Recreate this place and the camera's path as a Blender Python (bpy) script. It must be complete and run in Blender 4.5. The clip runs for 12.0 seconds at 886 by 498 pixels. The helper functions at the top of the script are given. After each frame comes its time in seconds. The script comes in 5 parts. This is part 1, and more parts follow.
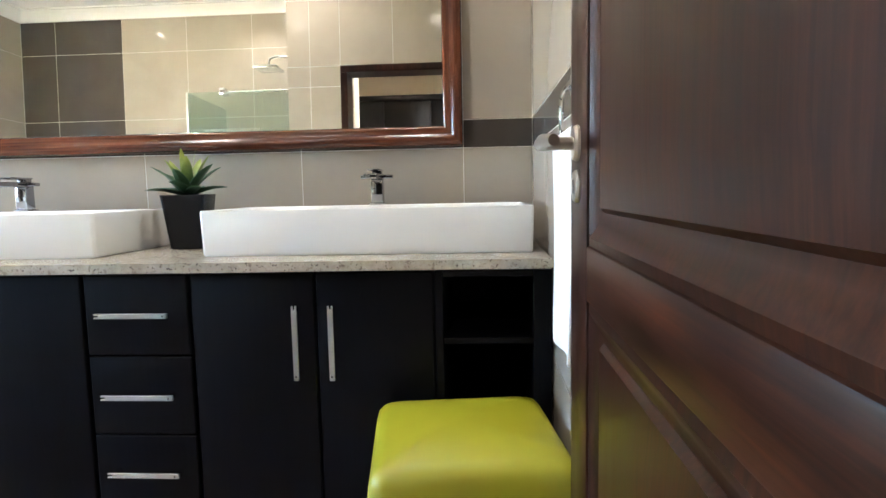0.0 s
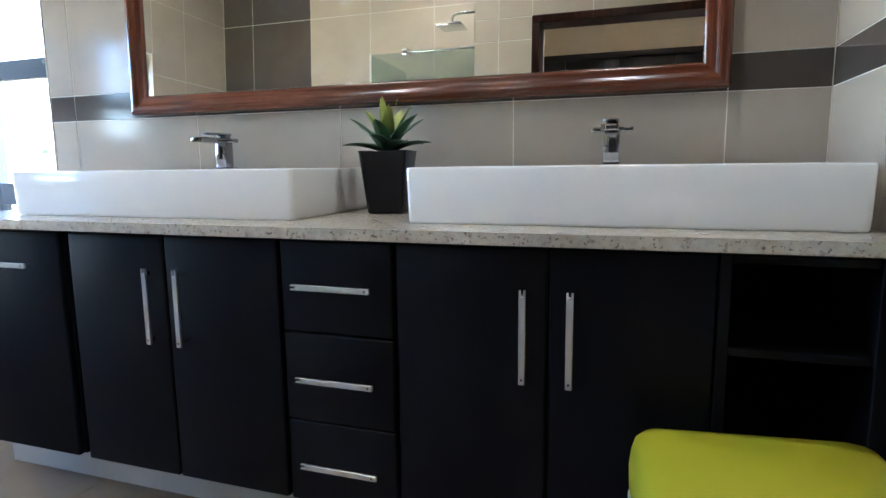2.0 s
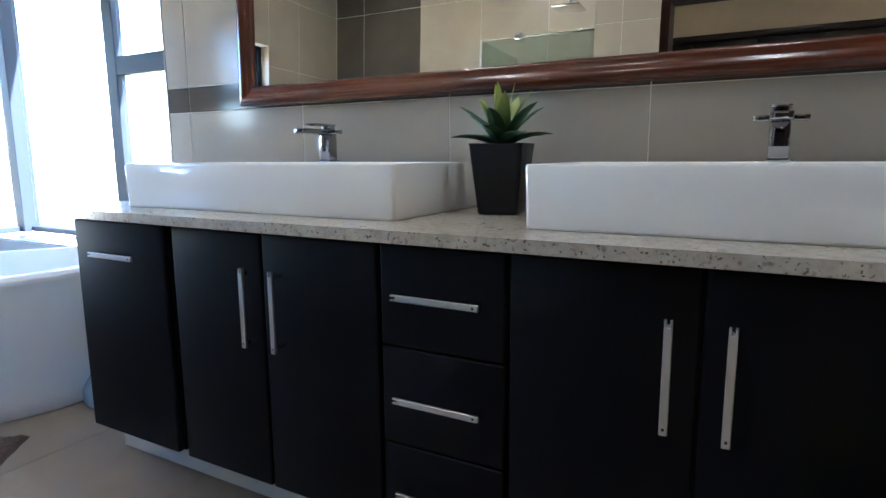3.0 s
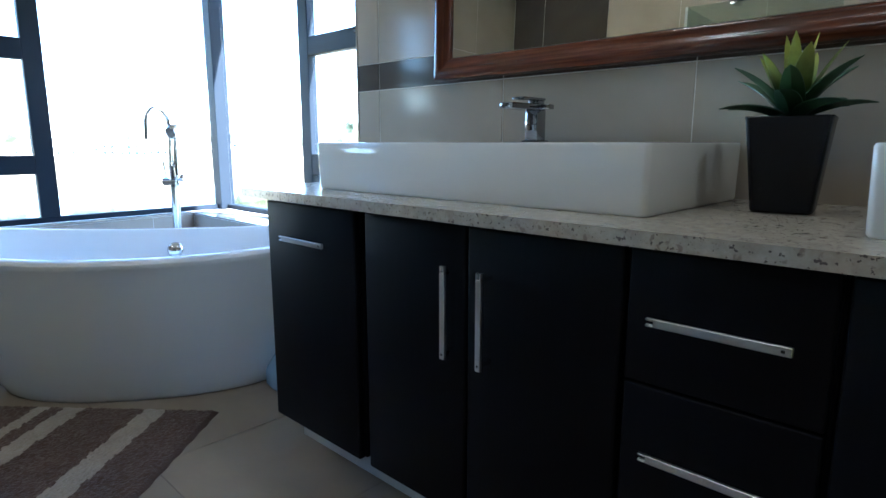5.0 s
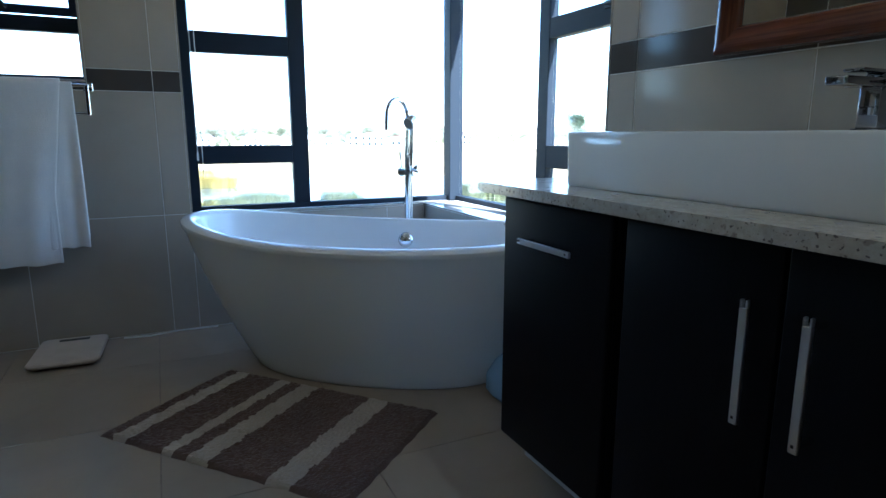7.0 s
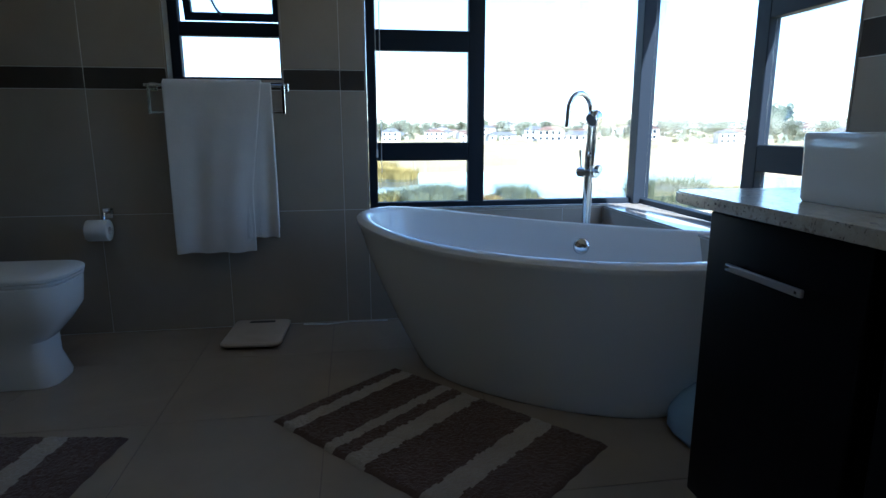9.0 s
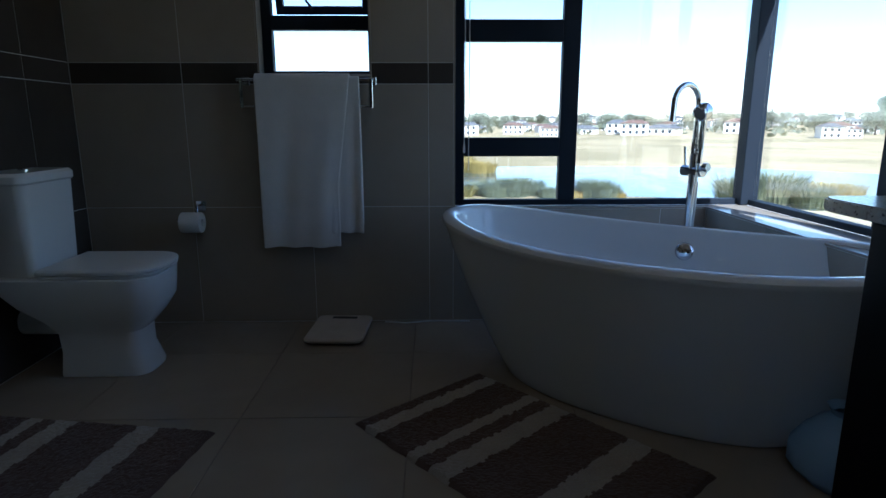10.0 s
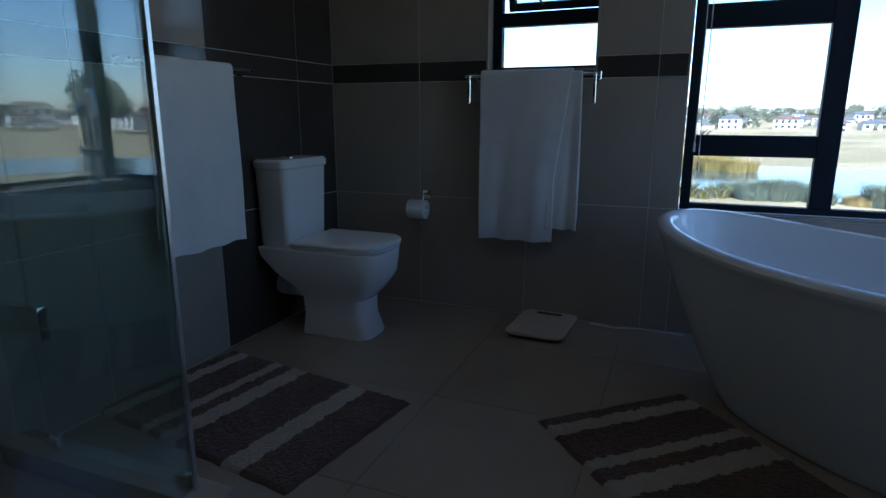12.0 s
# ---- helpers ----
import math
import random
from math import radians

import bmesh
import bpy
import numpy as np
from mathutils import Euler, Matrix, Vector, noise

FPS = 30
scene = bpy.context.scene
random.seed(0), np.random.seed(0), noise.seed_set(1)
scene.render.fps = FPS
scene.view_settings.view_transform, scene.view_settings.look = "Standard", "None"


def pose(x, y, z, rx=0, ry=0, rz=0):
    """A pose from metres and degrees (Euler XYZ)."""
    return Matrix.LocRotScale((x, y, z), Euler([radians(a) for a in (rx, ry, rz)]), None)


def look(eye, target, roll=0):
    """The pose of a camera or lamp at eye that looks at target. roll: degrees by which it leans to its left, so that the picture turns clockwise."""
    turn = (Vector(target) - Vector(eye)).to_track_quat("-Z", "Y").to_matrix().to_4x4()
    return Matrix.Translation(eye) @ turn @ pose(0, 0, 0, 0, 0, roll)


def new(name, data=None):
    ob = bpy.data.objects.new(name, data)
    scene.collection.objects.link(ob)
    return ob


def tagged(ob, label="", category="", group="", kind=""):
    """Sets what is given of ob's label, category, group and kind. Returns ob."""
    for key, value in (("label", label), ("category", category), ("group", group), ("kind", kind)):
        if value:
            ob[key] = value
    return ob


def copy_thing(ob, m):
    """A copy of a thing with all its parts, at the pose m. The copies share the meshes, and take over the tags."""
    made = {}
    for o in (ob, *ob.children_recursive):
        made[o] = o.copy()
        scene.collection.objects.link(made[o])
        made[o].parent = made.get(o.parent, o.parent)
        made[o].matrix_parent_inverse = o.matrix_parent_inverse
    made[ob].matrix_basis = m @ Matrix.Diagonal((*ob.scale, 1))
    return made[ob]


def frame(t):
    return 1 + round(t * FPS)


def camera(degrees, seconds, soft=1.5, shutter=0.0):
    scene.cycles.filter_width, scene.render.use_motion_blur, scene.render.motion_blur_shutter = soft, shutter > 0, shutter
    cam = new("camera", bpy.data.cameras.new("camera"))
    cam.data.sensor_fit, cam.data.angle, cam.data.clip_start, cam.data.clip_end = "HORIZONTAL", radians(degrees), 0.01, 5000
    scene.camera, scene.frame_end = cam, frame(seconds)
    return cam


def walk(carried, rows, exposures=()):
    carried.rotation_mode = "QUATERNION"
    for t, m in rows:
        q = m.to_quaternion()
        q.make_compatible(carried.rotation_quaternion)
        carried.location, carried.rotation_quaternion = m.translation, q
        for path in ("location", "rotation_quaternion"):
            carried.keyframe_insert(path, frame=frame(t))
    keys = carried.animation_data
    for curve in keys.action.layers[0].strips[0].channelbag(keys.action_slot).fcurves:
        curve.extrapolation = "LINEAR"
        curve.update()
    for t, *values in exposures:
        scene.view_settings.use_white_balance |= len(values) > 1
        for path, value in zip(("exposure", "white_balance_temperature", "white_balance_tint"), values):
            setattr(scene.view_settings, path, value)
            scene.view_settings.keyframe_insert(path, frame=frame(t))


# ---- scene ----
cam = camera(73.95, 12.0)
PATH = [
    (0, (2.604, 3.009, 1.073), (2.475, 4.994, 0.873), -1.2),
    (0.5, (2.573, 3.097, 1.059), (2.339, 5.071, 0.833), -1.1),
    (1, (2.497, 3.195, 1.031), (2.109, 5.142, 0.791), -1.0),
    (1.5, (2.423, 3.294, 1.032), (1.88, 5.2, 0.766), -1.0),
    (2, (2.334, 3.343, 1.033), (1.695, 5.216, 0.749), -0.7),
    (2.5, (2.271, 3.434, 1.022), (1.489, 5.251, 0.725), -0.6),
    (3, (2.231, 3.516, 1.046), (1.278, 5.246, 0.731), -0.4),
    (5, (1.932, 3.659, 1.027), (0.571, 5.081, 0.67), -0.0),
    (5.5, (1.87, 3.7, 1.032), (0.39, 4.995, 0.668), -0.1),
    (6, (1.831, 3.727, 1.027), (0.207, 4.834, 0.657), -0.0),
    (6.5, (1.764, 3.736, 1.016), (0.047, 4.692, 0.642), 0.1),
    (7, (1.684, 3.736, 1.021), (-0.087, 4.581, 0.638), 0.0),
    (9, (1.519, 3.786, 1.035), (-0.418, 4.081, 0.634), -0.1),
    (9.5, (1.459, 3.772, 1.038), (-0.492, 3.908, 0.621), -0.1),
    (10, (1.396, 3.745, 1.04), (-0.559, 3.786, 0.618), -0.1),
    (10.5, (1.352, 3.734, 1.039), (-0.596, 3.59, 0.607), -0.2),
    (11, (1.32, 3.763, 1.044), (-0.584, 3.337, 0.604), -0.1),
    (11.5, (1.307, 3.815, 1.054), (-0.537, 3.183, 0.607), -0.0),
    (12, (1.367, 3.865, 1.052), (-0.443, 3.139, 0.608), 0.0),
]
EXPOSURES = [(0.0, 5.69, 5600, 13), (0.8, 5.58, 5350, 13), (1.5, 5.36, 5250, 13), (3.0, 4.65, 5150, 13), (5.0, 3.9, 4950, 6), (6.5, 3.2, 4900, 5), (7.0, 3.0, 4900, 5), (9.0, 1.95, 4950, 7), (10.0, 1.35, 4950, 9), (11.0, 1.08, 4900, 9), (12.0, 1.42, 4750, 10)]
walk(cam, [(t, look(eye, target, roll)) for t, eye, target, roll in PATH], EXPOSURES)

# ---- world and light ----
SUN_EL, SUN_AZ = 42.0, 76.0      # degrees above the horizon, and east of north (+y)
world = bpy.data.worlds.new("sky")
scene.world = world
world.use_nodes = True
wn = world.node_tree.nodes
sky = wn.new("ShaderNodeTexSky")
sky.sky_type, sky.sun_disc = "NISHITA", False
sky.dust_density, sky.air_density = 0.5, 1.0
sky.sun_elevation, sky.sun_rotation = radians(SUN_EL), radians(SUN_AZ)
world.node_tree.links.new(sky.outputs[0], wn["Background"].inputs[0])
wn["Background"].inputs[1].default_value = 0.15
sun_data = bpy.data.lights.new("sun", "SUN")
sun_data.energy, sun_data.angle, sun_data.color = 5.0, radians(0.5), (1.0, 0.95, 0.86)
sun = new("sun", sun_data)
saz, sel = radians(SUN_AZ), radians(SUN_EL)
sun_dir = Vector((math.sin(saz) * math.cos(sel), math.cos(saz) * math.cos(sel), math.sin(sel)))
sun.matrix_world = look(sun_dir * 40, (0, 0, 0))

# ---- sizes of the room ----
XE, XW, YN, YS, CEIL = 2.795, -1.615, 5.18, 1.995, 2.95
YD, XS = 3.06, 1.235               # the door wall's face, and the shower's side wall
WX, WY = -1.681, 5.41              # inner planes of the window frames, west and north
SILL, HEAD = 0.61, 2.12
THICK = 0.30
JAMB_W, JAMB_N = 3.862, 0.008       # where the tiled walls end at the corner window
BAND0, BAND1 = 1.224, 1.325


# ---- materials ----
def material(name, rough=0.5, metal=0.0, base=(0.5, 0.5, 0.5), spec=0.5):
    m = bpy.data.materials.new(name)
    m.use_nodes = True
    b = m.node_tree.nodes["Principled BSDF"]
    b.inputs["Base Color"].default_value = (*base, 1)
    b.inputs["Roughness"].default_value = rough
    b.inputs["Metallic"].default_value = metal
    b.inputs["Specular IOR Level"].default_value = spec
    return m


def node(m, kind, **values):
    n = m.node_tree.nodes.new(kind)
    for k, v in values.items():
        n.inputs[k.replace("_", " ")].default_value = v
    return n


def wire(m, a, b):
    m.node_tree.links.new(a, b)


def coords(m, scale=(1, 1, 1), space="Object"):
    t, s = node(m, "ShaderNodeTexCoord"), node(m, "ShaderNodeMapping", Scale=scale)
    wire(m, t.outputs[space], s.inputs[0])
    return s.outputs[0]


def place_coords(m, scale=(1, 1, 1)):
    g, s = node(m, "ShaderNodeNewGeometry"), node(m, "ShaderNodeMapping", Scale=scale)
    wire(m, g.outputs["Position"], s.inputs[0])
    return s.outputs[0]


def ramp(m, fac, stops):
    r = node(m, "ShaderNodeValToRGB")
    e = r.color_ramp.elements
    while len(e) < len(stops):
        e.new(0.5)
    for i, (p, c) in enumerate(stops):
        e[i].position, e[i].color = p, (*c, 1)
    wire(m, fac, r.inputs[0])
    return r.outputs[0]


def mix(m, fac, a, b, how="MIX"):
    x = node(m, "ShaderNodeMix")
    x.data_type, x.blend_type = "RGBA", how
    for sock, v in ((x.inputs[0], fac), (x.inputs[6], a), (x.inputs[7], b)):
        if hasattr(v, "is_linked"):
            wire(m, v, sock)
        else:
            sock.default_value = v if not isinstance(v, tuple) else (*v, 1)
    return x.outputs[2]


def noise_tex(m, vec, scale, detail=4.0, rough=0.55, distort=0.0):
    n = node(m, "ShaderNodeTexNoise", Scale=scale, Detail=detail, Roughness=rough, Distortion=distort)
    wire(m, vec, n.inputs["Vector"])
    return n.outputs["Fac"]


def bump(m, height, strength=0.2, distance=0.002):
    b = node(m, "ShaderNodeBump", Strength=strength, Distance=distance)
    wire(m, height, b.inputs["Height"])
    wire(m, b.outputs[0], m.node_tree.nodes["Principled BSDF"].inputs["Normal"])


def set_color(m, sock):
    wire(m, sock, m.node_tree.nodes["Principled BSDF"].inputs["Base Color"])


def set_rough(m, fac, lo, hi):
    r = node(m, "ShaderNodeMapRange", To_Min=lo, To_Max=hi)
    wire(m, fac, r.inputs[0])
    wire(m, r.outputs[0], m.node_tree.nodes["Principled BSDF"].inputs["Roughness"])


def tile_material(name, a, b, rough, spread=0.04):
    m = material(name, rough, spec=0.3)
    v = place_coords(m)
    cloud = noise_tex(m, v, 2.2, 5, 0.6, 0.4)
    fine = noise_tex(m, v, 60, 3)
    info = node(m, "ShaderNodeObjectInfo")
    c = ramp(m, cloud, [(0.3, a), (0.7, b)])
    shade = ramp(m, info.outputs["Random"], [(0.0, (1 - spread,) * 3), (1.0, (1.0,) * 3)])
    set_color(m, mix(m, 1.0, c, shade, "MULTIPLY"))
    set_rough(m, fine, rough * 0.8, rough * 1.3)
    bump(m, noise_tex(m, v, 5, 2), 0.05, 0.004)
    return m


M_BEIGE = tile_material("glazed_beige_tile", (0.355, 0.311, 0.254), (0.405, 0.357, 0.295), 0.12)
M_BROWN = tile_material("glazed_brown_tile", (0.062, 0.052, 0.044), (0.078, 0.066, 0.056), 0.10)
M_FLOOR = tile_material("polished_cream_floor_tile", (0.30, 0.25, 0.19), (0.36, 0.30, 0.23), 0.12)

M_GROUT = material("pale_grout", 0.9, 0, (0.62, 0.59, 0.54))
set_color(M_GROUT, ramp(M_GROUT, noise_tex(M_GROUT, place_coords(M_GROUT), 25), [(0.3, (0.66, 0.63, 0.58)), (0.7, (0.76, 0.73, 0.68))]))
M_FGROUT = material("brown_floor_grout", 0.9, 0, (0.22, 0.18, 0.14))
set_color(M_FGROUT, ramp(M_FGROUT, noise_tex(M_FGROUT, place_coords(M_FGROUT), 30), [(0.3, (0.17, 0.14, 0.11)), (0.7, (0.26, 0.21, 0.165))]))

M_PAINT = material("white_ceiling_paint", 0.7, 0, (0.8, 0.79, 0.77))
set_color(M_PAINT, ramp(M_PAINT, noise_tex(M_PAINT, place_coords(M_PAINT), 3), [(0.3, (0.77, 0.76, 0.74)), (0.7, (0.82, 0.81, 0.79))]))
bump(M_PAINT, noise_tex(M_PAINT, place_coords(M_PAINT), 180), 0.1, 0.001)
M_CREAM = material("cream_wall_paint", 0.7, 0, (0.7, 0.6, 0.46))
set_color(M_CREAM, ramp(M_CREAM, noise_tex(M_CREAM, place_coords(M_CREAM), 2), [(0.3, (0.66, 0.56, 0.43)), (0.7, (0.72, 0.62, 0.48))]))
M_PLASTER = material("outer_plaster", 0.85, 0, (0.6, 0.55, 0.47))
bump(M_PLASTER, noise_tex(M_PLASTER, place_coords(M_PLASTER), 90), 0.4, 0.003)

M_CERAMIC = material("white_ceramic", 0.08, 0, (0.80, 0.80, 0.78))
set_rough(M_CERAMIC, noise_tex(M_CERAMIC, place_coords(M_CERAMIC), 9), 0.05, 0.12)
M_ACRYL = material("white_bath_acrylic", 0.16, 0, (0.78, 0.78, 0.77))
set_rough(M_ACRYL, noise_tex(M_ACRYL, place_coords(M_ACRYL), 6), 0.05, 0.09)
M_CHROME = material("polished_chrome", 0.06, 1.0, (0.75, 0.76, 0.78))
set_rough(M_CHROME, noise_tex(M_CHROME, place_coords(M_CHROME), 40), 0.04, 0.10)
# Chrome with the dark doorway it mirrors put into its base colour.
M_TAP = material("chrome_with_dark_reflection", 0.05, 1.0, (0.36, 0.36, 0.38))
set_rough(M_TAP, noise_tex(M_TAP, place_coords(M_TAP), 40), 0.03, 0.08)
M_STEEL = material("brushed_steel", 0.32, 1.0, (0.66, 0.66, 0.66))
set_rough(M_STEEL, noise_tex(M_STEEL, place_coords(M_STEEL, (8, 8, 300)), 6), 0.24, 0.4)
M_NICKEL = material("satin_nickel", 0.28, 1.0, (0.62, 0.57, 0.5))
# The bluish cast of veiling glare is put into this charcoal.
M_FRAME = material("charcoal_powder_coated_aluminium", 0.55, 0.0, (0.014, 0.019, 0.028), 0.12)
bump(M_FRAME, noise_tex(M_FRAME, place_coords(M_FRAME), 400), 0.08, 0.0005)
M_RUBBER = material("black_rubber", 0.6, 0, (0.02, 0.02, 0.02))
M_DARK = material("dark_slot", 0.5, 0, (0.015, 0.015, 0.017))
M_PLASTIC = material("white_plastic", 0.35, 0, (0.75, 0.75, 0.73))


def glass_material(name, tint, rough=0.0):
    m = material(name, rough)
    nt = m.node_tree
    clear, gloss, fres = node(m, "ShaderNodeBsdfTransparent"), node(m, "ShaderNodeBsdfGlossy"), node(m, "ShaderNodeLayerWeight", Blend=0.5)
    power, grow = node(m, "ShaderNodeMath"), node(m, "ShaderNodeMath")
    power.operation, grow.operation = "POWER", "MULTIPLY_ADD"
    power.inputs[1].default_value, grow.inputs[1].default_value, grow.inputs[2].default_value = 5.0, 0.89, 0.11
    wire(m, fres.outputs["Facing"], power.inputs[0])
    wire(m, power.outputs[0], grow.inputs[0])
    clear.inputs[0].default_value = (*tint, 1)
    gloss.inputs["Roughness"].default_value = rough
    both = node(m, "ShaderNodeMixShader")
    wire(m, grow.outputs[0], both.inputs[0])
    wire(m, clear.outputs[0], both.inputs[1])
    wire(m, gloss.outputs[0], both.inputs[2])
    wire(m, both.outputs[0], nt.nodes["Material Output"].inputs[0])
    return m


M_GLASS = glass_material("clear_window_glass", (0.97, 0.98, 0.98))
M_SHOWER = glass_material("greenish_shower_glass", (0.86, 0.93, 0.91))
M_MIRROR = material("mirror_silver", 0.0, 1.0, (0.88, 0.9, 0.88))
M_EDGE = material("green_glass_edge", 0.15, 0, (0.28, 0.42, 0.38))


def wood_material(name, dark, light, rough, axis=2, scale=1.0, spec=0.5, relief=0.12):
    m = material(name, rough, spec=spec)
    s = [14 * scale, 14 * scale, 14 * scale]
    s[axis] = 0.9 * scale
    v = coords(m, tuple(s))
    grain = noise_tex(m, v, 2.2, 8, 0.65, 0.8)
    s2 = [90 * scale] * 3
    s2[axis] = 2.5 * scale
    pores = noise_tex(m, coords(m, tuple(s2)), 2.0, 3)
    cloud = noise_tex(m, place_coords(m), 2.5, 3)
    c = ramp(m, grain, [(0.25, dark), (0.72, light)])
    c = mix(m, ramp(m, pores, [(0.35, (0.6,) * 3), (0.6, (0.0,) * 3)]), c, tuple(x * 0.5 for x in dark))
    c = mix(m, 1.0, c, ramp(m, cloud, [(0.34, (0.55,) * 3), (0.66, (1.0,) * 3)]), "MULTIPLY")
    set_color(m, c)
    set_rough(m, grain, rough * 0.8, rough * 1.25)
    if relief:
        bump(m, pores, relief, 0.0008)
    return m


M_DOORV = wood_material("dark_mahogany_upright", (0.0055, 0.0021, 0.0013), (0.066, 0.0190, 0.0078), 0.34, 2, 1.0, 0.18, 0.03)
M_DOORH = wood_material("dark_mahogany_level", (0.005, 0.0019, 0.0011), (0.072, 0.0205, 0.0078), 0.34, 0, 1.0, 0.13, 0.03)
M_MFRAMEH = wood_material("red_mahogany_level", (0.085, 0.021, 0.009), (0.165, 0.045, 0.016), 0.2, 0)
M_MFRAMEV = wood_material("red_mahogany_upright", (0.085, 0.021, 0.009), (0.165, 0.045, 0.016), 0.2, 2)

M_WENGE = material("dark_wenge_foil", 0.4, 0, (0.008, 0.008, 0.01), 0.09)
_v = place_coords(M_WENGE, (60, 60, 1.6))
set_color(M_WENGE, ramp(M_WENGE, noise_tex(M_WENGE, _v, 2.0, 5), [(0.3, (0.0040, 0.0039, 0.0052)), (0.7, (0.0054, 0.0051, 0.0066))]))
set_rough(M_WENGE, noise_tex(M_WENGE, place_coords(M_WENGE), 4), 0.34, 0.46)
bump(M_WENGE, noise_tex(M_WENGE, _v, 3.0, 3), 0.02, 0.0004)

M_WARD = wood_material("near_black_wardrobe_wood", (0.008, 0.005, 0.004), (0.016, 0.010, 0.008), 0.35, 2, 1.0, 0.3, 0.0)
M_PLINTH = material("grey_plinth_laminate", 0.4, 0, (0.6, 0.6, 0.6))

M_STONE = material("speckled_cream_granite", 0.16, 0, (0.5, 0.45, 0.37))
_v = place_coords(M_STONE)
_c = ramp(M_STONE, noise_tex(M_STONE, _v, 45, 6, 0.7), [(0.3, (0.36, 0.32, 0.255)), (0.5, (0.44, 0.40, 0.33)), (0.72, (0.52, 0.485, 0.42))])
_c = mix(M_STONE, ramp(M_STONE, noise_tex(M_STONE, _v, 150, 2, 0.5), [(0.63, (0.0,) * 3), (0.67, (0.9,) * 3)]), _c, (0.09, 0.075, 0.07))
_c = mix(M_STONE, ramp(M_STONE, noise_tex(M_STONE, _v, 70, 2, 0.4), [(0.63, (0.0,) * 3), (0.69, (0.7,) * 3)]), _c, (0.22, 0.18, 0.15))
set_color(M_STONE, _c)
set_rough(M_STONE, noise_tex(M_STONE, _v, 120), 0.1, 0.24)

M_LIME = material("lime_green_leatherette", 0.42, 0, (0.42, 0.46, 0.012))
_v = place_coords(M_LIME)
set_color(M_LIME, ramp(M_LIME, noise_tex(M_LIME, _v, 3), [(0.3, (0.335, 0.32, 0.008)), (0.7, (0.39, 0.37, 0.013))]))
bump(M_LIME, noise_tex(M_LIME, _v, 260, 3), 0.15, 0.0008)


def cloth_material(name, a, b, scale=220, strength=0.8):
    m = material(name, 0.95, 0, a)
    v = place_coords(m)
    fine = noise_tex(m, v, scale, 3, 0.7)
    set_color(m, mix(m, 0.5, ramp(m, fine, [(0.3, a), (0.7, b)]), ramp(m, noise_tex(m, v, 8), [(0.3, a), (0.7, b)])))
    bump(m, fine, strength, 0.003)
    m.node_tree.nodes["Principled BSDF"].inputs["Sheen Weight"].default_value = 0.2
    return m


M_TOWEL = cloth_material("white_terry", (0.72, 0.72, 0.71), (0.82, 0.82, 0.81))
M_RUGB = cloth_material("brown_pile", (0.078, 0.047, 0.034), (0.132, 0.084, 0.062), 160, 1.0)
M_RUGC = cloth_material("cream_pile", (0.32, 0.275, 0.225), (0.43, 0.38, 0.32), 160, 1.0)
M_PAPER = cloth_material("white_tissue", (0.76, 0.76, 0.75), (0.82, 0.82, 0.81), 120, 0.2)

M_POT = material("black_glazed_pot", 0.25, 0, (0.006, 0.007, 0.010), 0.25)
M_LEAF = material("waxy_leaf", 0.42, 0, (0.05, 0.12, 0.04))
_attr = node(M_LEAF, "ShaderNodeTexCoord")
_sep = node(M_LEAF, "ShaderNodeSeparateXYZ")
wire(M_LEAF, _attr.outputs["UV"], _sep.inputs[0])
_c = ramp(M_LEAF, _sep.outputs[0], [(0.0, (0.018, 0.05, 0.022)), (0.45, (0.04, 0.10, 0.03)), (1.0, (0.42, 0.46, 0.06))])
set_color(M_LEAF, mix(M_LEAF, 1.0, _c, ramp(M_LEAF, noise_tex(M_LEAF, place_coords(M_LEAF), 60), [(0.3, (0.75,) * 3), (0.7, (1.0,) * 3)]), "MULTIPLY"))


def emitter(name, color, strength):
    m = material(name, 0.5)
    b = m.node_tree.nodes["Principled BSDF"]
    b.inputs["Emission Color"].default_value = (*color, 1)
    b.inputs["Emission Strength"].default_value = strength
    return m


M_BULB = emitter("lit_downlight_lens", (1.0, 0.82, 0.58), 8.0)


# ---- mesh helpers ----
def box(bm, x0, x1, y0, y1, z0, z1, bevel=0.0, seg=2):
    vs = [bm.verts.new((x, y, z)) for x in (x0, x1) for y in (y0, y1) for z in (z0, z1)]
    faces = [bm.faces.new([vs[i] for i in f]) for f in ((0, 1, 3, 2), (4, 6, 7, 5), (0, 4, 5, 1), (2, 3, 7, 6), (0, 2, 6, 4), (1, 5, 7, 3))]
    if bevel:
        edges = list({e for f in faces for e in f.edges})
        bmesh.ops.bevel(bm, geom=edges, offset=bevel, segments=seg, profile=0.5, affect="EDGES")
    return bm


def boxes(*specs, bevel=0.0, seg=2):
    bm = bmesh.new()
    for s in specs:
        box(bm, *s, bevel=bevel, seg=seg)
    return bm


def tube(bm, points, radius, sides=14, caps=True):
    """A round bar along points; radius: one number, or one for each point."""
    pts = [Vector(p) for p in points]
    rings, up = [], None
    for i, p in enumerate(pts):
        d = (pts[min(i + 1, len(pts) - 1)] - pts[max(i - 1, 0)]).normalized()
        if up is None:
            up = d.orthogonal().normalized()
        up = (up - d * up.dot(d)).normalized()
        side = d.cross(up)
        r = radius[i] if isinstance(radius, (list, tuple)) else radius
        rings.append([bm.verts.new(p + (up * math.cos(a) + side * math.sin(a)) * r) for a in (2 * math.pi * k / sides for k in range(sides))])
    for a, b in zip(rings, rings[1:]):
        for k in range(sides):
            bm.faces.new((a[k], a[(k + 1) % sides], b[(k + 1) % sides], b[k]))
    if caps:
        bm.faces.new(list(reversed(rings[0])))
        bm.faces.new(rings[-1])
    return bm


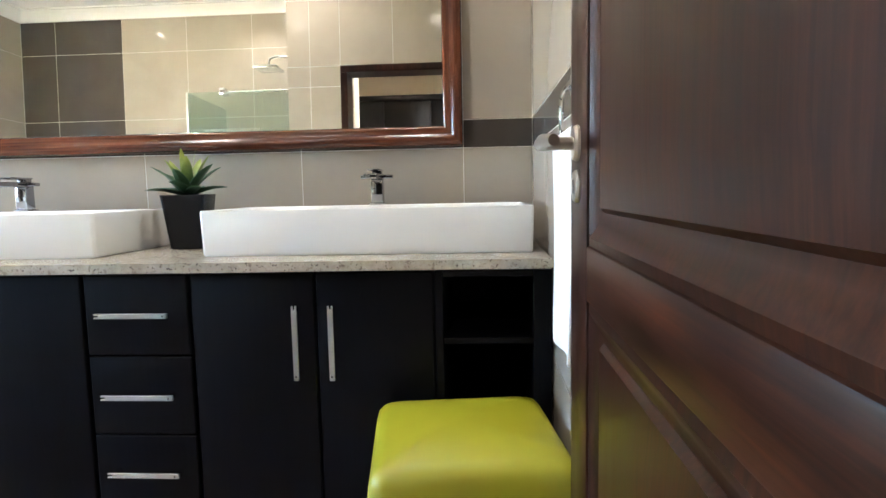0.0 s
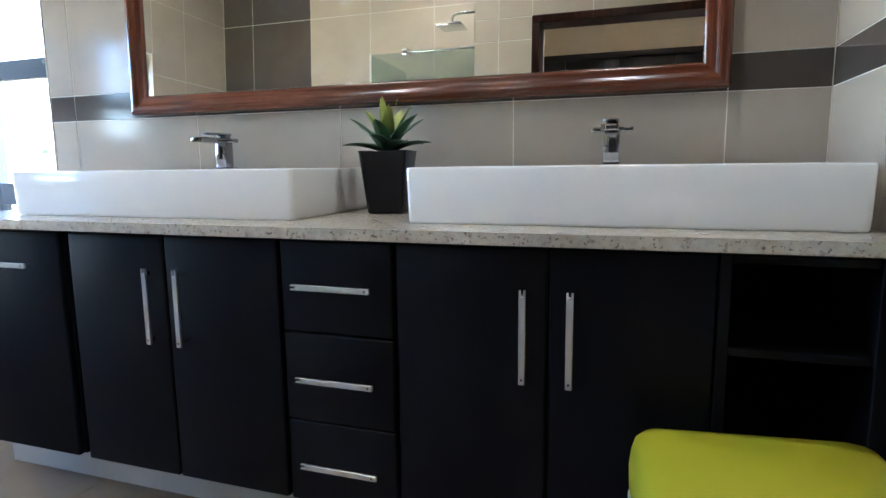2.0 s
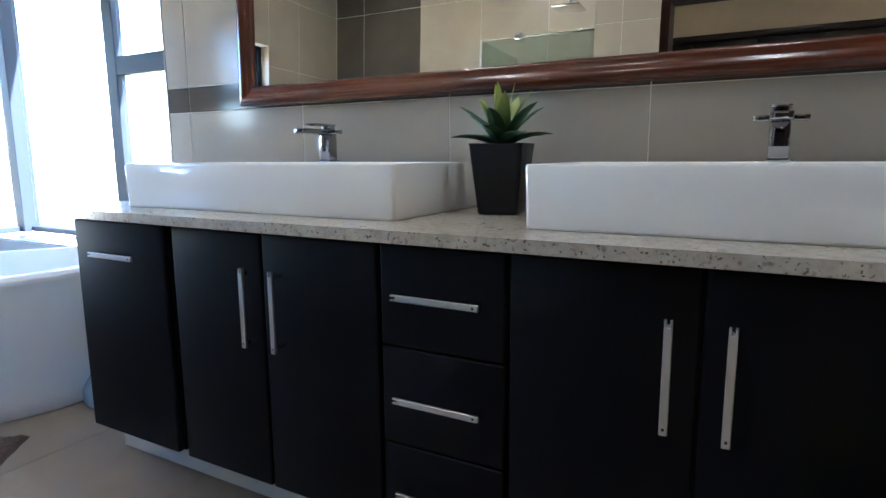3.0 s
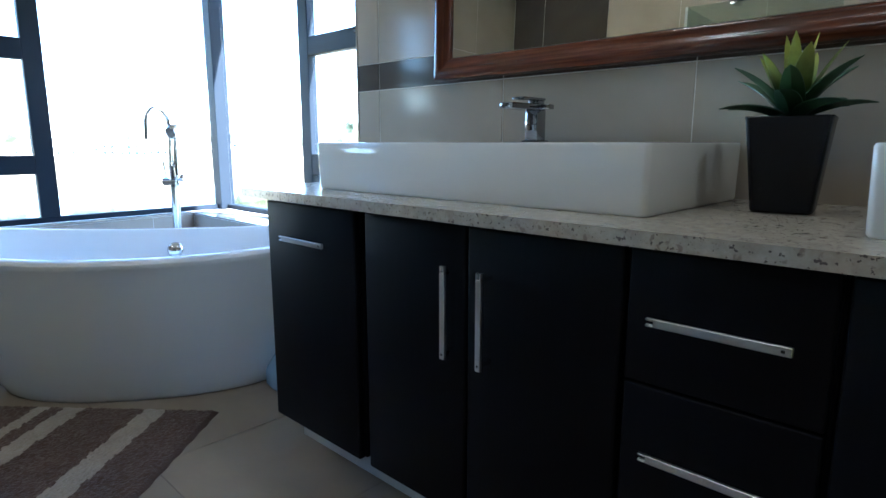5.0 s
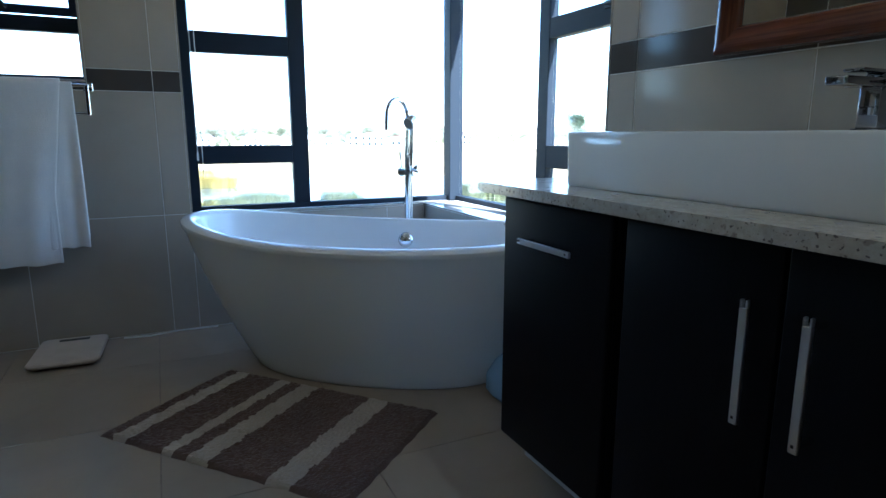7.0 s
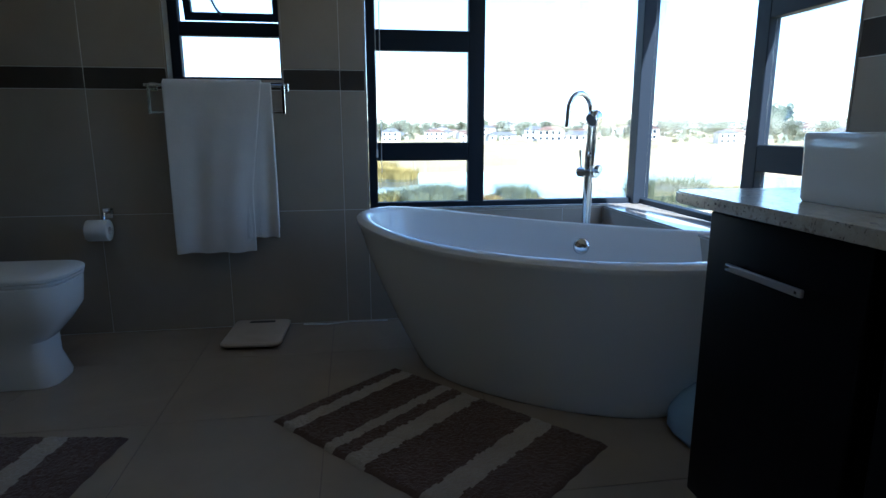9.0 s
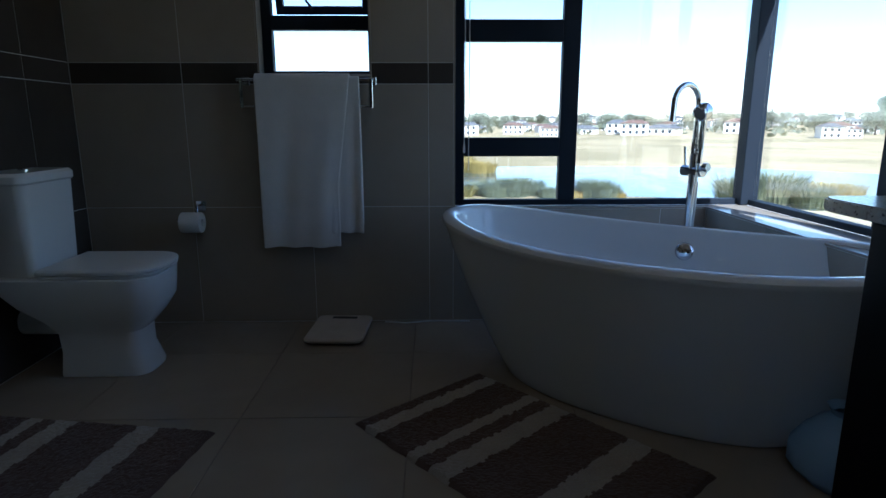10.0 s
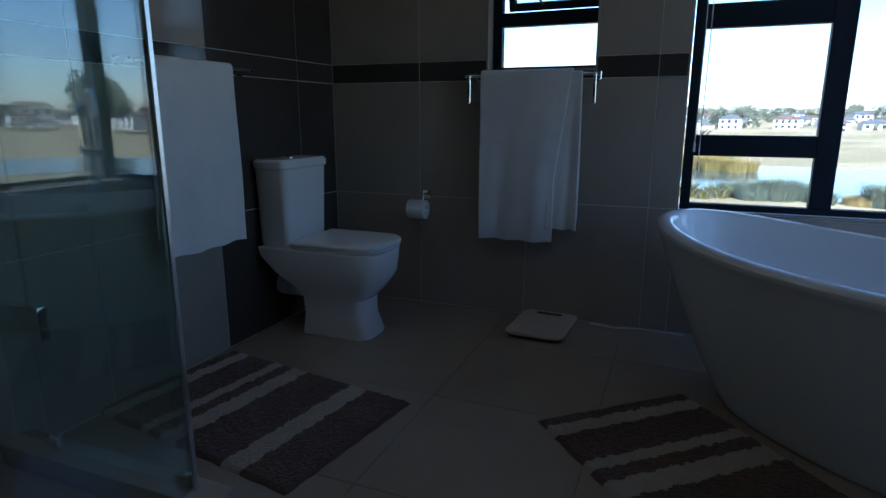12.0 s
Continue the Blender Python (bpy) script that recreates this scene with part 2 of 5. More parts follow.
def lathe(bm, profile, centre=(0, 0, 0), sides=24, sx=1.0, sy=1.0):
    """profile: (radius, z) pairs turned about z."""
    cx, cy, cz = centre
    rings = []
    for r, z in profile:
        rings.append([bm.verts.new((cx + sx * r * math.cos(2 * math.pi * k / sides), cy + sy * r * math.sin(2 * math.pi * k / sides), cz + z)) for k in range(sides)])
    for a, b in zip(rings, rings[1:]):
        for k in range(sides):
            bm.faces.new((a[k], a[(k + 1) % sides], b[(k + 1) % sides], b[k]))
    return bm


def mesh_from(name, bm, mat, smooth=True, angle=35):
    bmesh.ops.recalc_face_normals(bm, faces=bm.faces)
    me = bpy.data.meshes.new(name)
    bm.to_mesh(me)
    bm.free()
    mats = mat if isinstance(mat, (list, tuple)) else [mat]
    for m in mats:
        me.materials.append(m)
    if smooth:
        for p in me.polygons:
            p.use_smooth = True
        me.set_sharp_from_angle(angle=radians(angle))
    return me


def part(name, bm, mat, parent=None, label="", m=None, smooth=True, angle=35):
    ob = new(name, mesh_from(name, bm, mat, smooth, angle))
    if parent is not None:
        ob.parent = parent
    if m is not None:
        ob.matrix_basis = m
    if label:
        tagged(ob, label=label)
    return ob


def thing(name, label, category, at=(0, 0, 0), rz=0.0, group="", kind=""):
    e = new(name)
    e.matrix_basis = pose(at[0], at[1], at[2], 0, 0, rz)
    e.empty_display_size = 0.05
    return tagged(e, label, category, group, kind)


def setting(name, bm, mat, label, category, smooth=False):
    return tagged(part(name, bm, mat, smooth=smooth), label, category, kind="structure")


# ---- walls, floor, ceiling ----
X0, X1 = XW - 0.30, XE + 0.24
wall_north = setting("wall_north", boxes((JAMB_N, X1, YN + 0.002, YN + THICK, -0.1, CEIL + 0.3), (X0, JAMB_N, YN + 0.002, YN + THICK, -0.1, SILL - 0.012),
                     (X0, JAMB_N, YN + 0.002, YN + THICK, HEAD, CEIL + 0.3)), M_GROUT, "tiled bathroom wall behind the vanity with a corner window", "wall")
wall_east = setting("wall_east", boxes((XE + 0.002, X1, YD - 0.1, YN + 0.002, -0.1, CEIL + 0.3)), M_GROUT, "beige tiled side wall with a brown tile band", "wall")
wall_west = setting("wall_west", boxes((X0, XW - 0.002, YS - 0.24, 2.906, -0.1, CEIL + 0.3), (X0, XW - 0.002, 3.458, JAMB_W, -0.1, CEIL + 0.3),
                    (X0, XW - 0.002, 2.906, 3.458, -0.1, 1.262), (X0, XW - 0.002, 2.906, 3.458, 2.1, CEIL + 0.3),
                    (X0, XW - 0.002, JAMB_W, YN + 0.002, -0.1, SILL - 0.012), (X0, XW - 0.002, JAMB_W, YN + 0.002, HEAD, CEIL + 0.3)),
                    M_GROUT, "tiled bathroom wall with a small window and a corner window", "wall")
wall_south = setting("wall_south", boxes((XW - 0.002, XS + 0.25, YS - 0.24, YS - 0.002, -0.1, CEIL + 0.3)), M_GROUT, "tiled wall behind the toilet and the shower", "wall")
DX0, DX1, DTOP = 1.67, 2.755, 2.03
wall_door = setting("wall_door", boxes((XS + 0.002, DX0 - 0.05, YD - 0.16, YD - 0.002, -0.1, CEIL + 0.3), (XS + 0.002, XS + 0.17, YS - 0.002, YD - 0.16, -0.1, CEIL + 0.3),
                    (DX0 - 0.05, DX1 + 0.036, YD - 0.16, YD - 0.002, DTOP + 0.05, CEIL + 0.3), (DX1 + 0.036, XE + 0.002, YD - 0.16, YD - 0.002, -0.1, CEIL + 0.3)),
                    M_GROUT, "tiled wall with the doorway beside the shower", "wall")
floor = setting("floor", boxes((X0, X1, YS - 0.24, YN + THICK, -0.12, -0.003)), M_FGROUT, "polished cream porcelain tile floor", "floor")
ceiling = setting("ceiling", boxes((X0, X1, YS - 0.24, YN + THICK, CEIL, CEIL + 0.1)), M_PAINT, "plain white painted ceiling", "ceiling")


def cornice_profile(bm, a, b, inward):
    a, b, n = Vector(a), Vector(b), Vector(inward)
    prof = [(0.0, -0.10), (0.012, -0.10), (0.014, -0.085), (0.03, -0.06), (0.055, -0.035), (0.075, -0.016), (0.09, -0.014), (0.09, 0.0)]
    ra, rb = [[bm.verts.new(p + n * u + Vector((0, 0, CEIL + w - 0.002))) for u, w in prof] for p in (a, b)]
    for i in range(len(prof) - 1):
        bm.faces.new((ra[i], ra[i + 1], rb[i + 1], rb[i]))


for a, b, n in (((XW, YS, 0), (XW, YN, 0), (1, 0, 0)), ((XW, YS, 0), (XS, YS, 0), (0, 1, 0)), ((XS, YS, 0), (XS, YD, 0), (-1, 0, 0)),
                ((XS, YD, 0), (XE, YD, 0), (0, 1, 0)), ((XE, YD, 0), (XE, YN, 0), (-1, 0, 0)), ((XW, YN, 0), (XE, YN, 0), (0, -1, 0))):
    bm = bmesh.new()
    cornice_profile(bm, a, b, n)
    setting("trim", bm, M_PAINT, "white moulded plaster ceiling cornice", "cornice", smooth=True)

# ---- the room past the doorway ----
BX0, BX1, BY0, BZ = 0.6, 4.6, -0.4, 2.95
# The east wall has an unseen opening, added to let daylight in.
hall_wall = setting("wall_bedroom", boxes((BX0, BX1, BY0 - 0.2, BY0, -0.1, BZ), (BX0 - 0.2, BX0, BY0 - 0.2, YS - 0.24, -0.1, BZ), (BX1, BX1 + 0.2, BY0 - 0.2, 0.6, -0.1, BZ), (BX1, BX1 + 0.2, 1.5, YD - 0.162, -0.1, BZ), (BX1, BX1 + 0.2, 0.6, 1.5, -0.1, 1.1), (BX1, BX1 + 0.2, 0.6, 1.5, 2.1, BZ),
                    (X1, BX1, YD - 0.162, YD - 0.05, -0.1, BZ)), M_CREAM, "cream painted walls of the next room", "wall")
hall_floor = setting("floor_bedroom", boxes((BX0 - 0.2, BX1 + 0.2, BY0 - 0.2, YS - 0.24, -0.12, -0.003), (XS + 0.17, BX1 + 0.2, YS - 0.24, YD - 0.16, -0.002, -0.001)), M_FLOOR, "cream tile floor of the next room", "floor")
hall_ceiling = setting("ceiling_bedroom", boxes((BX0 - 0.2, BX1 + 0.2, BY0 - 0.2, YD - 0.165, BZ, BZ + 0.1)), M_PAINT, "white ceiling of the next room", "ceiling")

# ---- light of lamps ----
def downlight(x, y, z, power):
    lamp = thing("downlight", "small round chrome recessed downlight, switched on", "ceiling light", (x, y, z), group="ceiling downlights")
    part("ring", lathe(bmesh.new(), [(0.030, -0.001), (0.032, -0.006), (0.042, -0.007), (0.045, -0.004), (0.045, -0.0005)]), M_CHROME, lamp)
    part("lens", lathe(bmesh.new(), [(0.0005, -0.003), (0.029, -0.003)]), M_BULB, lamp, "glowing warm lens")
    d = bpy.data.lights.new("downlight_glow", "SPOT")
    d.energy, d.color, d.spot_size, d.spot_blend, d.shadow_soft_size = power, (1.0, 0.90, 0.76), radians(130), 0.6, 0.03
    l = new("downlight_glow", d)
    l.parent = lamp
    l.matrix_basis = pose(0, 0, -0.012)
    return lamp


for x, y, power in ((0.85, 4.72, 1.0), (2.2, 4.72, 1.0), (-0.7, 2.75, 0.4), (0.75, 2.45, 0.8), (1.4, 3.5, 0.8)):
    downlight(x, y, CEIL, power)
downlight(2.2, 1.4, BZ, 2.0)


# ---- corner window ----
def bar_frame(bm, axis, a0, a1, z0, z1, d0, d1):
    """A bar of a window: axis 'x' runs in the north window, 'y' in the west one; d: depth range outward."""
    if axis == "x":
        box(bm, a0, a1, WY + d0, WY + d1, z0, z1, bevel=0.003, seg=1)
    else:
        box(bm, WX - d1, WX - d0, a0, a1, z0, z1, bevel=0.003, seg=1)


def bar(name, parent, axis, a0, a1, z0, z1, d0=0.0, d1=0.05, label=""):
    bm = bmesh.new()
    bar_frame(bm, axis, a0, a1, z0, z1, d0, d1)
    return part(name, bm, M_FRAME, parent, label)


def pane(parent, axis, a0, a1, z0, z1, d=0.024):
    bm = bmesh.new()
    bar_frame(bm, axis, a0, a1, z0, z1, d, d + 0.006)
    ob = part("pane", bm, M_GLASS, parent)
    ob.visible_shadow = False
    return ob


window_w = thing("window_1", "charcoal aluminium window with a large fixed pane and smaller panes", "window", kind="structure")
Y0, YM0, YM1, YC = JAMB_W + 0.012, 4.414, 4.502, WY - 0.04
T_LO, T_HI = (0.865, 0.961), (1.433, 1.537)
bar("frame", window_w, "y", Y0, YC, SILL, SILL + 0.03, label="bottom rail")
bar("frame", window_w, "y", Y0, YC, HEAD - 0.05, HEAD)
bar("frame", window_w, "y", Y0, Y0 + 0.045, SILL + 0.03, HEAD - 0.05)
bar("mullion", window_w, "y", YM0, YM1, SILL + 0.03, HEAD - 0.05)
bar("transom", window_w, "y", Y0 + 0.045, YM0, *T_LO)
bar("transom", window_w, "y", Y0 + 0.045, YM0, *T_HI)
for lo, hi in ((SILL + 0.03, T_LO[0]), (T_LO[1], T_HI[0]), (T_HI[1], HEAD - 0.05)):
    pane(window_w, "y", Y0 + 0.045, YM0, lo, hi)
pane(window_w, "y", YM1, YC, SILL + 0.03, HEAD - 0.05)

window_n = thing("window_2", "charcoal aluminium window with a fixed pane and an opening sash", "window", kind="structure")
XM0, XM1, XJ = -0.765, -0.682, JAMB_N
bar("corner_post", window_n, "x", WX - 0.05, WX + 0.04, SILL, HEAD, -0.04, 0.05, "square corner post")
bar("frame", window_n, "x", WX + 0.04, XJ, SILL, SILL + 0.03)
bar("frame", window_n, "x", WX + 0.04, XJ, HEAD - 0.05, HEAD)
bar("mullion", window_n, "x", XM0, XM1, SILL + 0.03, HEAD - 0.05)
bar("frame", window_n, "x", XJ - 0.04, XJ, SILL + 0.03, HEAD - 0.05)
N_LO, N_HI = (0.862, 0.968), (1.455, 1.545)
bar("transom", window_n, "x", XM1, XJ - 0.04, *N_LO)
bar("transom", window_n, "x", XM1, XJ - 0.04, *N_HI)
pane(window_n, "x", WX + 0.04, XM0, SILL + 0.03, HEAD - 0.05)
for lo, hi in ((SILL + 0.03, N_LO[0]), (N_LO[1], N_HI[0]), (N_HI[1], HEAD - 0.05)):
    pane(window_n, "x", XM1, XJ - 0.04, lo, hi)
# handle of the sash
bm = boxes((-0.30, -0.19, WY - 0.012, WY - 0.001, 1.515, 1.54), (-0.255, -0.232, WY - 0.035, WY - 0.012, 1.518, 1.537), (-0.262, -0.15, WY - 0.045, WY - 0.033, 1.520, 1.535), bevel=0.003)
part("window_handle", bm, M_FRAME, window_n, "black lever catch")

# sills and reveals
setting("window_sill_1", boxes((WX + 0.0, XW + 0.006, JAMB_W + 0.002, YN - 0.004, SILL - 0.011, SILL - 0.001), bevel=0.002), M_BEIGE, "beige tiled window sill", "window sill")
setting("window_sill_2", boxes((WX + 0.0, JAMB_N - 0.002, YN - 0.003, WY, SILL - 0.011, SILL - 0.001), bevel=0.002), M_BEIGE, "beige tiled window sill", "window sill")

# small window
window_s = thing("window_3", "small charcoal aluminium window with a top-hung sash ajar", "window", kind="structure")
SY0, SY1, SZ0, SZ1, SX = 2.906, 3.458, 1.262, 2.1, XW - 0.085


def sbar(name, y0, y1, z0, z1, d0=0.0, d1=0.05, label=""):
    return part(name, boxes((SX - d1, SX - d0, y0, y1, z0, z1), bevel=0.003, seg=1), M_FRAME, window_s, label)


sbar("frame", SY0, SY1, SZ0, SZ0 + 0.03)
sbar("frame", SY0, SY1, SZ1 - 0.04, SZ1)
sbar("frame", SY0, SY0 + 0.055, SZ0 + 0.03, SZ1 - 0.04)
sbar("frame", SY1 - 0.02, SY1, SZ0 + 0.03, SZ1 - 0.04)
sbar("transom", SY0 + 0.055, SY1 - 0.02, 1.489, 1.556)
p = part("pane", boxes((SX - 0.03, SX - 0.024, SY0 + 0.055, SY1 - 0.02, SZ0 + 0.03, 1.489)), M_GLASS, window_s)
p.visible_shadow = False
sash = part("sash", boxes((-0.02, 0.02, 0.0, 0.035, -0.48, 0), (-0.02, 0.02, 0.44, 0.475, -0.48, 0), (-0.02, 0.02, 0.035, 0.44, -0.48, -0.44), (-0.02, 0.02, 0.035, 0.44, -0.035, 0), bevel=0.002, seg=1),
            M_FRAME, window_s, "sash hinged at its head, pushed outward", m=pose(SX - 0.03, SY0 + 0.055, SZ1 - 0.05, 0, 14, 0))
p = part("pane", boxes((-0.003, 0.003, 0.035, 0.44, -0.44, -0.035)), M_GLASS, sash)
p.visible_shadow = False
part("stay", tube(bmesh.new(), [(SX - 0.005, 3.17, 1.585), (SX - 0.06, 3.13, 1.63), (SX - 0.12, 3.10, 1.68)], 0.006, 8), M_FRAME, window_s, "black metal stay")
setting("window_sill_3", boxes((SX, XW + 0.006, SY0 + 0.002, SY1 - 0.002, SZ0 + 0.0, SZ0 + 0.010), bevel=0.002), M_BEIGE, "tiled sill of the small window", "window sill")
for y in (SY0, SY1):
    s = 1 if y == SY0 else -1
    setting("trim", boxes((SX, XW + 0.001, min(y, y + s * 0.008), max(y, y + s * 0.008), SZ0 + 0.011, SZ1)), M_BEIGE, "beige tiled window reveal", "reveal")
for spec in ((WX, XW + 0.001, JAMB_W, JAMB_W + 0.008, SILL, HEAD), (JAMB_N - 0.008, JAMB_N, YN - 0.001, WY, SILL, HEAD)):
    setting("trim", boxes(spec), M_BEIGE, "beige tiled window reveal", "reveal")
# unseen eaves, added over the windows to limit sky light and sun
setting("unseen_eaves", boxes((X0 - 0.15, X1, YN + THICK, YN + THICK + 0.15, HEAD + 0.2, HEAD + 0.35), (X0 - 0.15, X0, YS - 0.24, YN + THICK + 0.0, HEAD + 0.2, HEAD + 0.35)), M_PLASTER, "added plastered roof overhang, out of view, that shades the windows", "roof")

# ---- blinds above the panes ----
M_BLIND = cloth_material("grey_blind_fabric", (0.30, 0.29, 0.27), (0.36, 0.35, 0.33), 300, 0.3)


def blind(name_label, horizontal, a0, a1, cord_at):
    bl = thing("roller_blind", name_label, "blind", group="roller blinds")
    d = 0.035
    mk = (lambda u0, u1, e0, e1, z0, z1: (u0, u1, WY - e1, WY - e0, z0, z1)) if horizontal else (lambda u0, u1, e0, e1, z0, z1: (WX + e0, WX + e1, u0, u1, z0, z1))
    part("fabric", boxes(mk(a0, a1, d, d + 0.002, 1.99, HEAD - 0.05)), M_BLIND, bl)
    part("bottom_bar", boxes(mk(a0, a1, d - 0.006, d + 0.008, 1.965, 1.99), bevel=0.003), M_PLASTIC, bl)
    part("roller", boxes(mk(a0, a1, d - 0.02, d + 0.025, HEAD - 0.05, HEAD - 0.005), bevel=0.01), M_PLASTIC, bl)
    for k, (off, low) in enumerate(((0.0, 0.93), (0.022, 0.80))):
        p0 = (cord_at + off, WY - d - 0.01) if horizontal else (WX + d + 0.01, cord_at + off)
        part("cord", tube(bmesh.new(), [(p0[0], p0[1], HEAD - 0.03), (p0[0] + 0.003, p0[1] + 0.003, 1.4), (p0[0], p0[1], low)], 0.0022, 6), M_PLASTIC, bl)
        if not k:
            part("cord_weight", lathe(bmesh.new(), [(0.0005, 0.0), (0.006, 0.002), (0.005, 0.04), (0.0005, 0.05)], (p0[0], p0[1], low - 0.045), 10), M_PLASTIC, bl)
    return bl


blind("pale roller blind drawn up over the bath window", False, JAMB_W + 0.02, WY - 0.08, JAMB_W + 0.055)
blind("pale roller blind drawn up over the vanity side window", True, WX + 0.08, JAMB_N - 0.02, JAMB_N - 0.06)

# ---- vanity ----
FY, CT, CB = 4.564, 0.893, 0.866      # front of the doors, top and underside of the worktop
BOT, TOPF = 0.178, 0.857


def handle(parent, at, length, upright):
    """A flat brushed bar on two dark posts, in front of a door."""
    n, out = -length / 2, 0.040
    e = part("handle", boxes((n + 0.013, -n, -out, 0.008 - out, -0.007, 0.007), (n, n + 0.013, -out, 0.008 - out, 0.0028, 0.007), (n, n + 0.013, -out, 0.008 - out, -0.007, -0.0028), bevel=0.0012, seg=1), M_STEEL, parent, "flat brushed steel bar handle with a notched end",
             m=Matrix.Translation(at) @ (pose(0, 0, 0, 0, 90, 0) if upright else Matrix()))
    part("screw_hole", boxes((-n - 0.014, -n - 0.009, -out - 0.0006, -out - 0.0002, -0.0022, 0.0022)), M_DARK, e)
    for s in (-1, 1):
        part("post", boxes((s * (length / 2 - 0.014) - 0.005, s * (length / 2 - 0.014) + 0.005, 0.0078 - out, 0.0, -0.006, 0.006), bevel=0.001, seg=1), M_CHROME, e)
    return e


def front(parent, name, x0, x1, z0, z1):
    return part(name, boxes((x0, x1, 0, 0.022, z0, z1), bevel=0.005, seg=3), M_WENGE, parent, m=pose(0, 0, 0))


def cabinet(label, x0, x1, fronts):
    """fronts: (name, x0, x1, z0, z1, handle x, handle z, upright)."""
    c = thing("vanity_cabinet", label, "cabinet", (0, FY, 0), group="vanity cabinets")
    part("body", boxes((x0 + 0.001, x1 - 0.001, 0.026, 0.56, BOT - 0.002, CB - 0.002)), M_WENGE, c)
    for name, a, b, z0, z1, hx, hz, up in fronts:
        f = front(c, name, a, b, z0, z1)
        if hx is not None:
            handle(f, (hx, 0, hz), 0.207 if not up else 0.205, up)
    return c


cabinet("dark wenge pull-out laundry cabinet at the vanity's end", 0.335, 0.755, [("door", 0.335, 0.754, BOT, TOPF, 0.562, 0.760, False)])
cabinet("dark wenge two-door vanity cabinet with steel bar handles", 0.795, 1.488, [("door", 0.796, 1.130, BOT, TOPF, 1.099, 0.670, True), ("door", 1.137, 1.484, BOT, TOPF, 1.199, 0.670, True)])
cabinet("dark wenge vanity unit with three drawers", 1.489, 1.797, [("drawer", 1.495, 1.792, 0.629, TOPF, 1.648, 0.748, False), ("drawer", 1.495, 1.792, 0.399, 0.625, 1.649, 0.518, False), ("drawer", 1.495, 1.792, BOT, 0.395, 1.652, 0.294, False)])
cabinet("dark wenge two-door vanity cabinet beside the open shelf", 1.798, 2.476, [("door", 1.803, 2.147, BOT, TOPF, 2.102, 0.670, True), ("door", 2.154, 2.474, BOT, TOPF, 2.200, 0.670, True)])
shelf_unit = thing("open_shelf_unit", "dark wenge open shelf niche at the end of the vanity", "shelf unit", (0, FY, 0))
part("side_panel", boxes((2.478, 2.500, 0.001, 0.56, BOT, TOPF), bevel=0.002, seg=1), M_WENGE, shelf_unit)
part("side_panel", boxes((2.742, 2.790, 0.001, 0.56, BOT, TOPF), bevel=0.002, seg=1), M_WENGE, shelf_unit)
part("back_panel", boxes((2.500, 2.742, 0.545, 0.56, BOT, TOPF)), M_WENGE, shelf_unit)
for z in (BOT, 0.654, 0.838):
    part("shelf", boxes((2.500, 2.742, 0.012, 0.545, z, z + 0.018), bevel=0.002, seg=1), M_WENGE, shelf_unit)
tagged(part("plinth", boxes((0.22, 2.79, FY + 0.165, FY + 0.180, 0.0, BOT - 0.004)), M_PLINTH), "pale grey plinth board under the vanity", "plinth")
tagged(part("plinth", boxes((0.22, 0.235, FY + 0.181, FY + 0.55, 0.0, BOT - 0.004)), M_PLINTH), "pale grey plinth board at the vanity's end", "plinth")

worktop_bm = bmesh.new()
outline = [(0.225, 5.172), (0.225, 4.56), (0.238, 4.535), (0.27, 4.523), (1.2, 4.518), (2.0, 4.518), (2.789, 4.518), (2.789, 5.172)]
low = [worktop_bm.verts.new((x, y, CB)) for x, y in outline]
top = [worktop_bm.verts.new((x, y, CT)) for x, y in outline]
worktop_bm.faces.new(low), worktop_bm.faces.new(top)
for i in range(len(outline)):
    j = (i + 1) % len(outline)
    worktop_bm.faces.new((low[i], low[j], top[j], top[i]))
bmesh.ops.bevel(worktop_bm, geom=[e for e in worktop_bm.edges if abs(e.verts[0].co.z - e.verts[1].co.z) < 1e-4], offset=0.004, segments=2, affect="EDGES")
tagged(part("worktop", worktop_bm, M_STONE), "speckled cream granite worktop along the vanity", "worktop")


def rounded_rect(x0, x1, y0, y1, r, n=5):
    pts = []
    for cx, cy, a0 in ((x1 - r, y1 - r, 0), (x0 + r, y1 - r, 90), (x0 + r, y0 + r, 180), (x1 - r, y0 + r, 270)):
        for k in range(n + 1):
            a = radians(a0 + 90 * k / n)
            pts.append((cx + r * math.cos(a), cy + r * math.sin(a)))
    return pts


def loft(bm, loops, close_first=False, close_last=False):
    rings = [[bm.verts.new(p) for p in l] for l in loops]
    n = len(rings[0])
    for a, b in zip(rings, rings[1:]):
        for k in range(n):
            bm.faces.new((a[k], a[(k + 1) % n], b[(k + 1) % n], b[k]))
    if close_first:
        bm.faces.new(list(reversed(rings[0])))
    if close_last:
        bm.faces.new(rings[-1])
    return bm


def at_z(pts, z):
    return [(x, y, z) for x, y in pts]


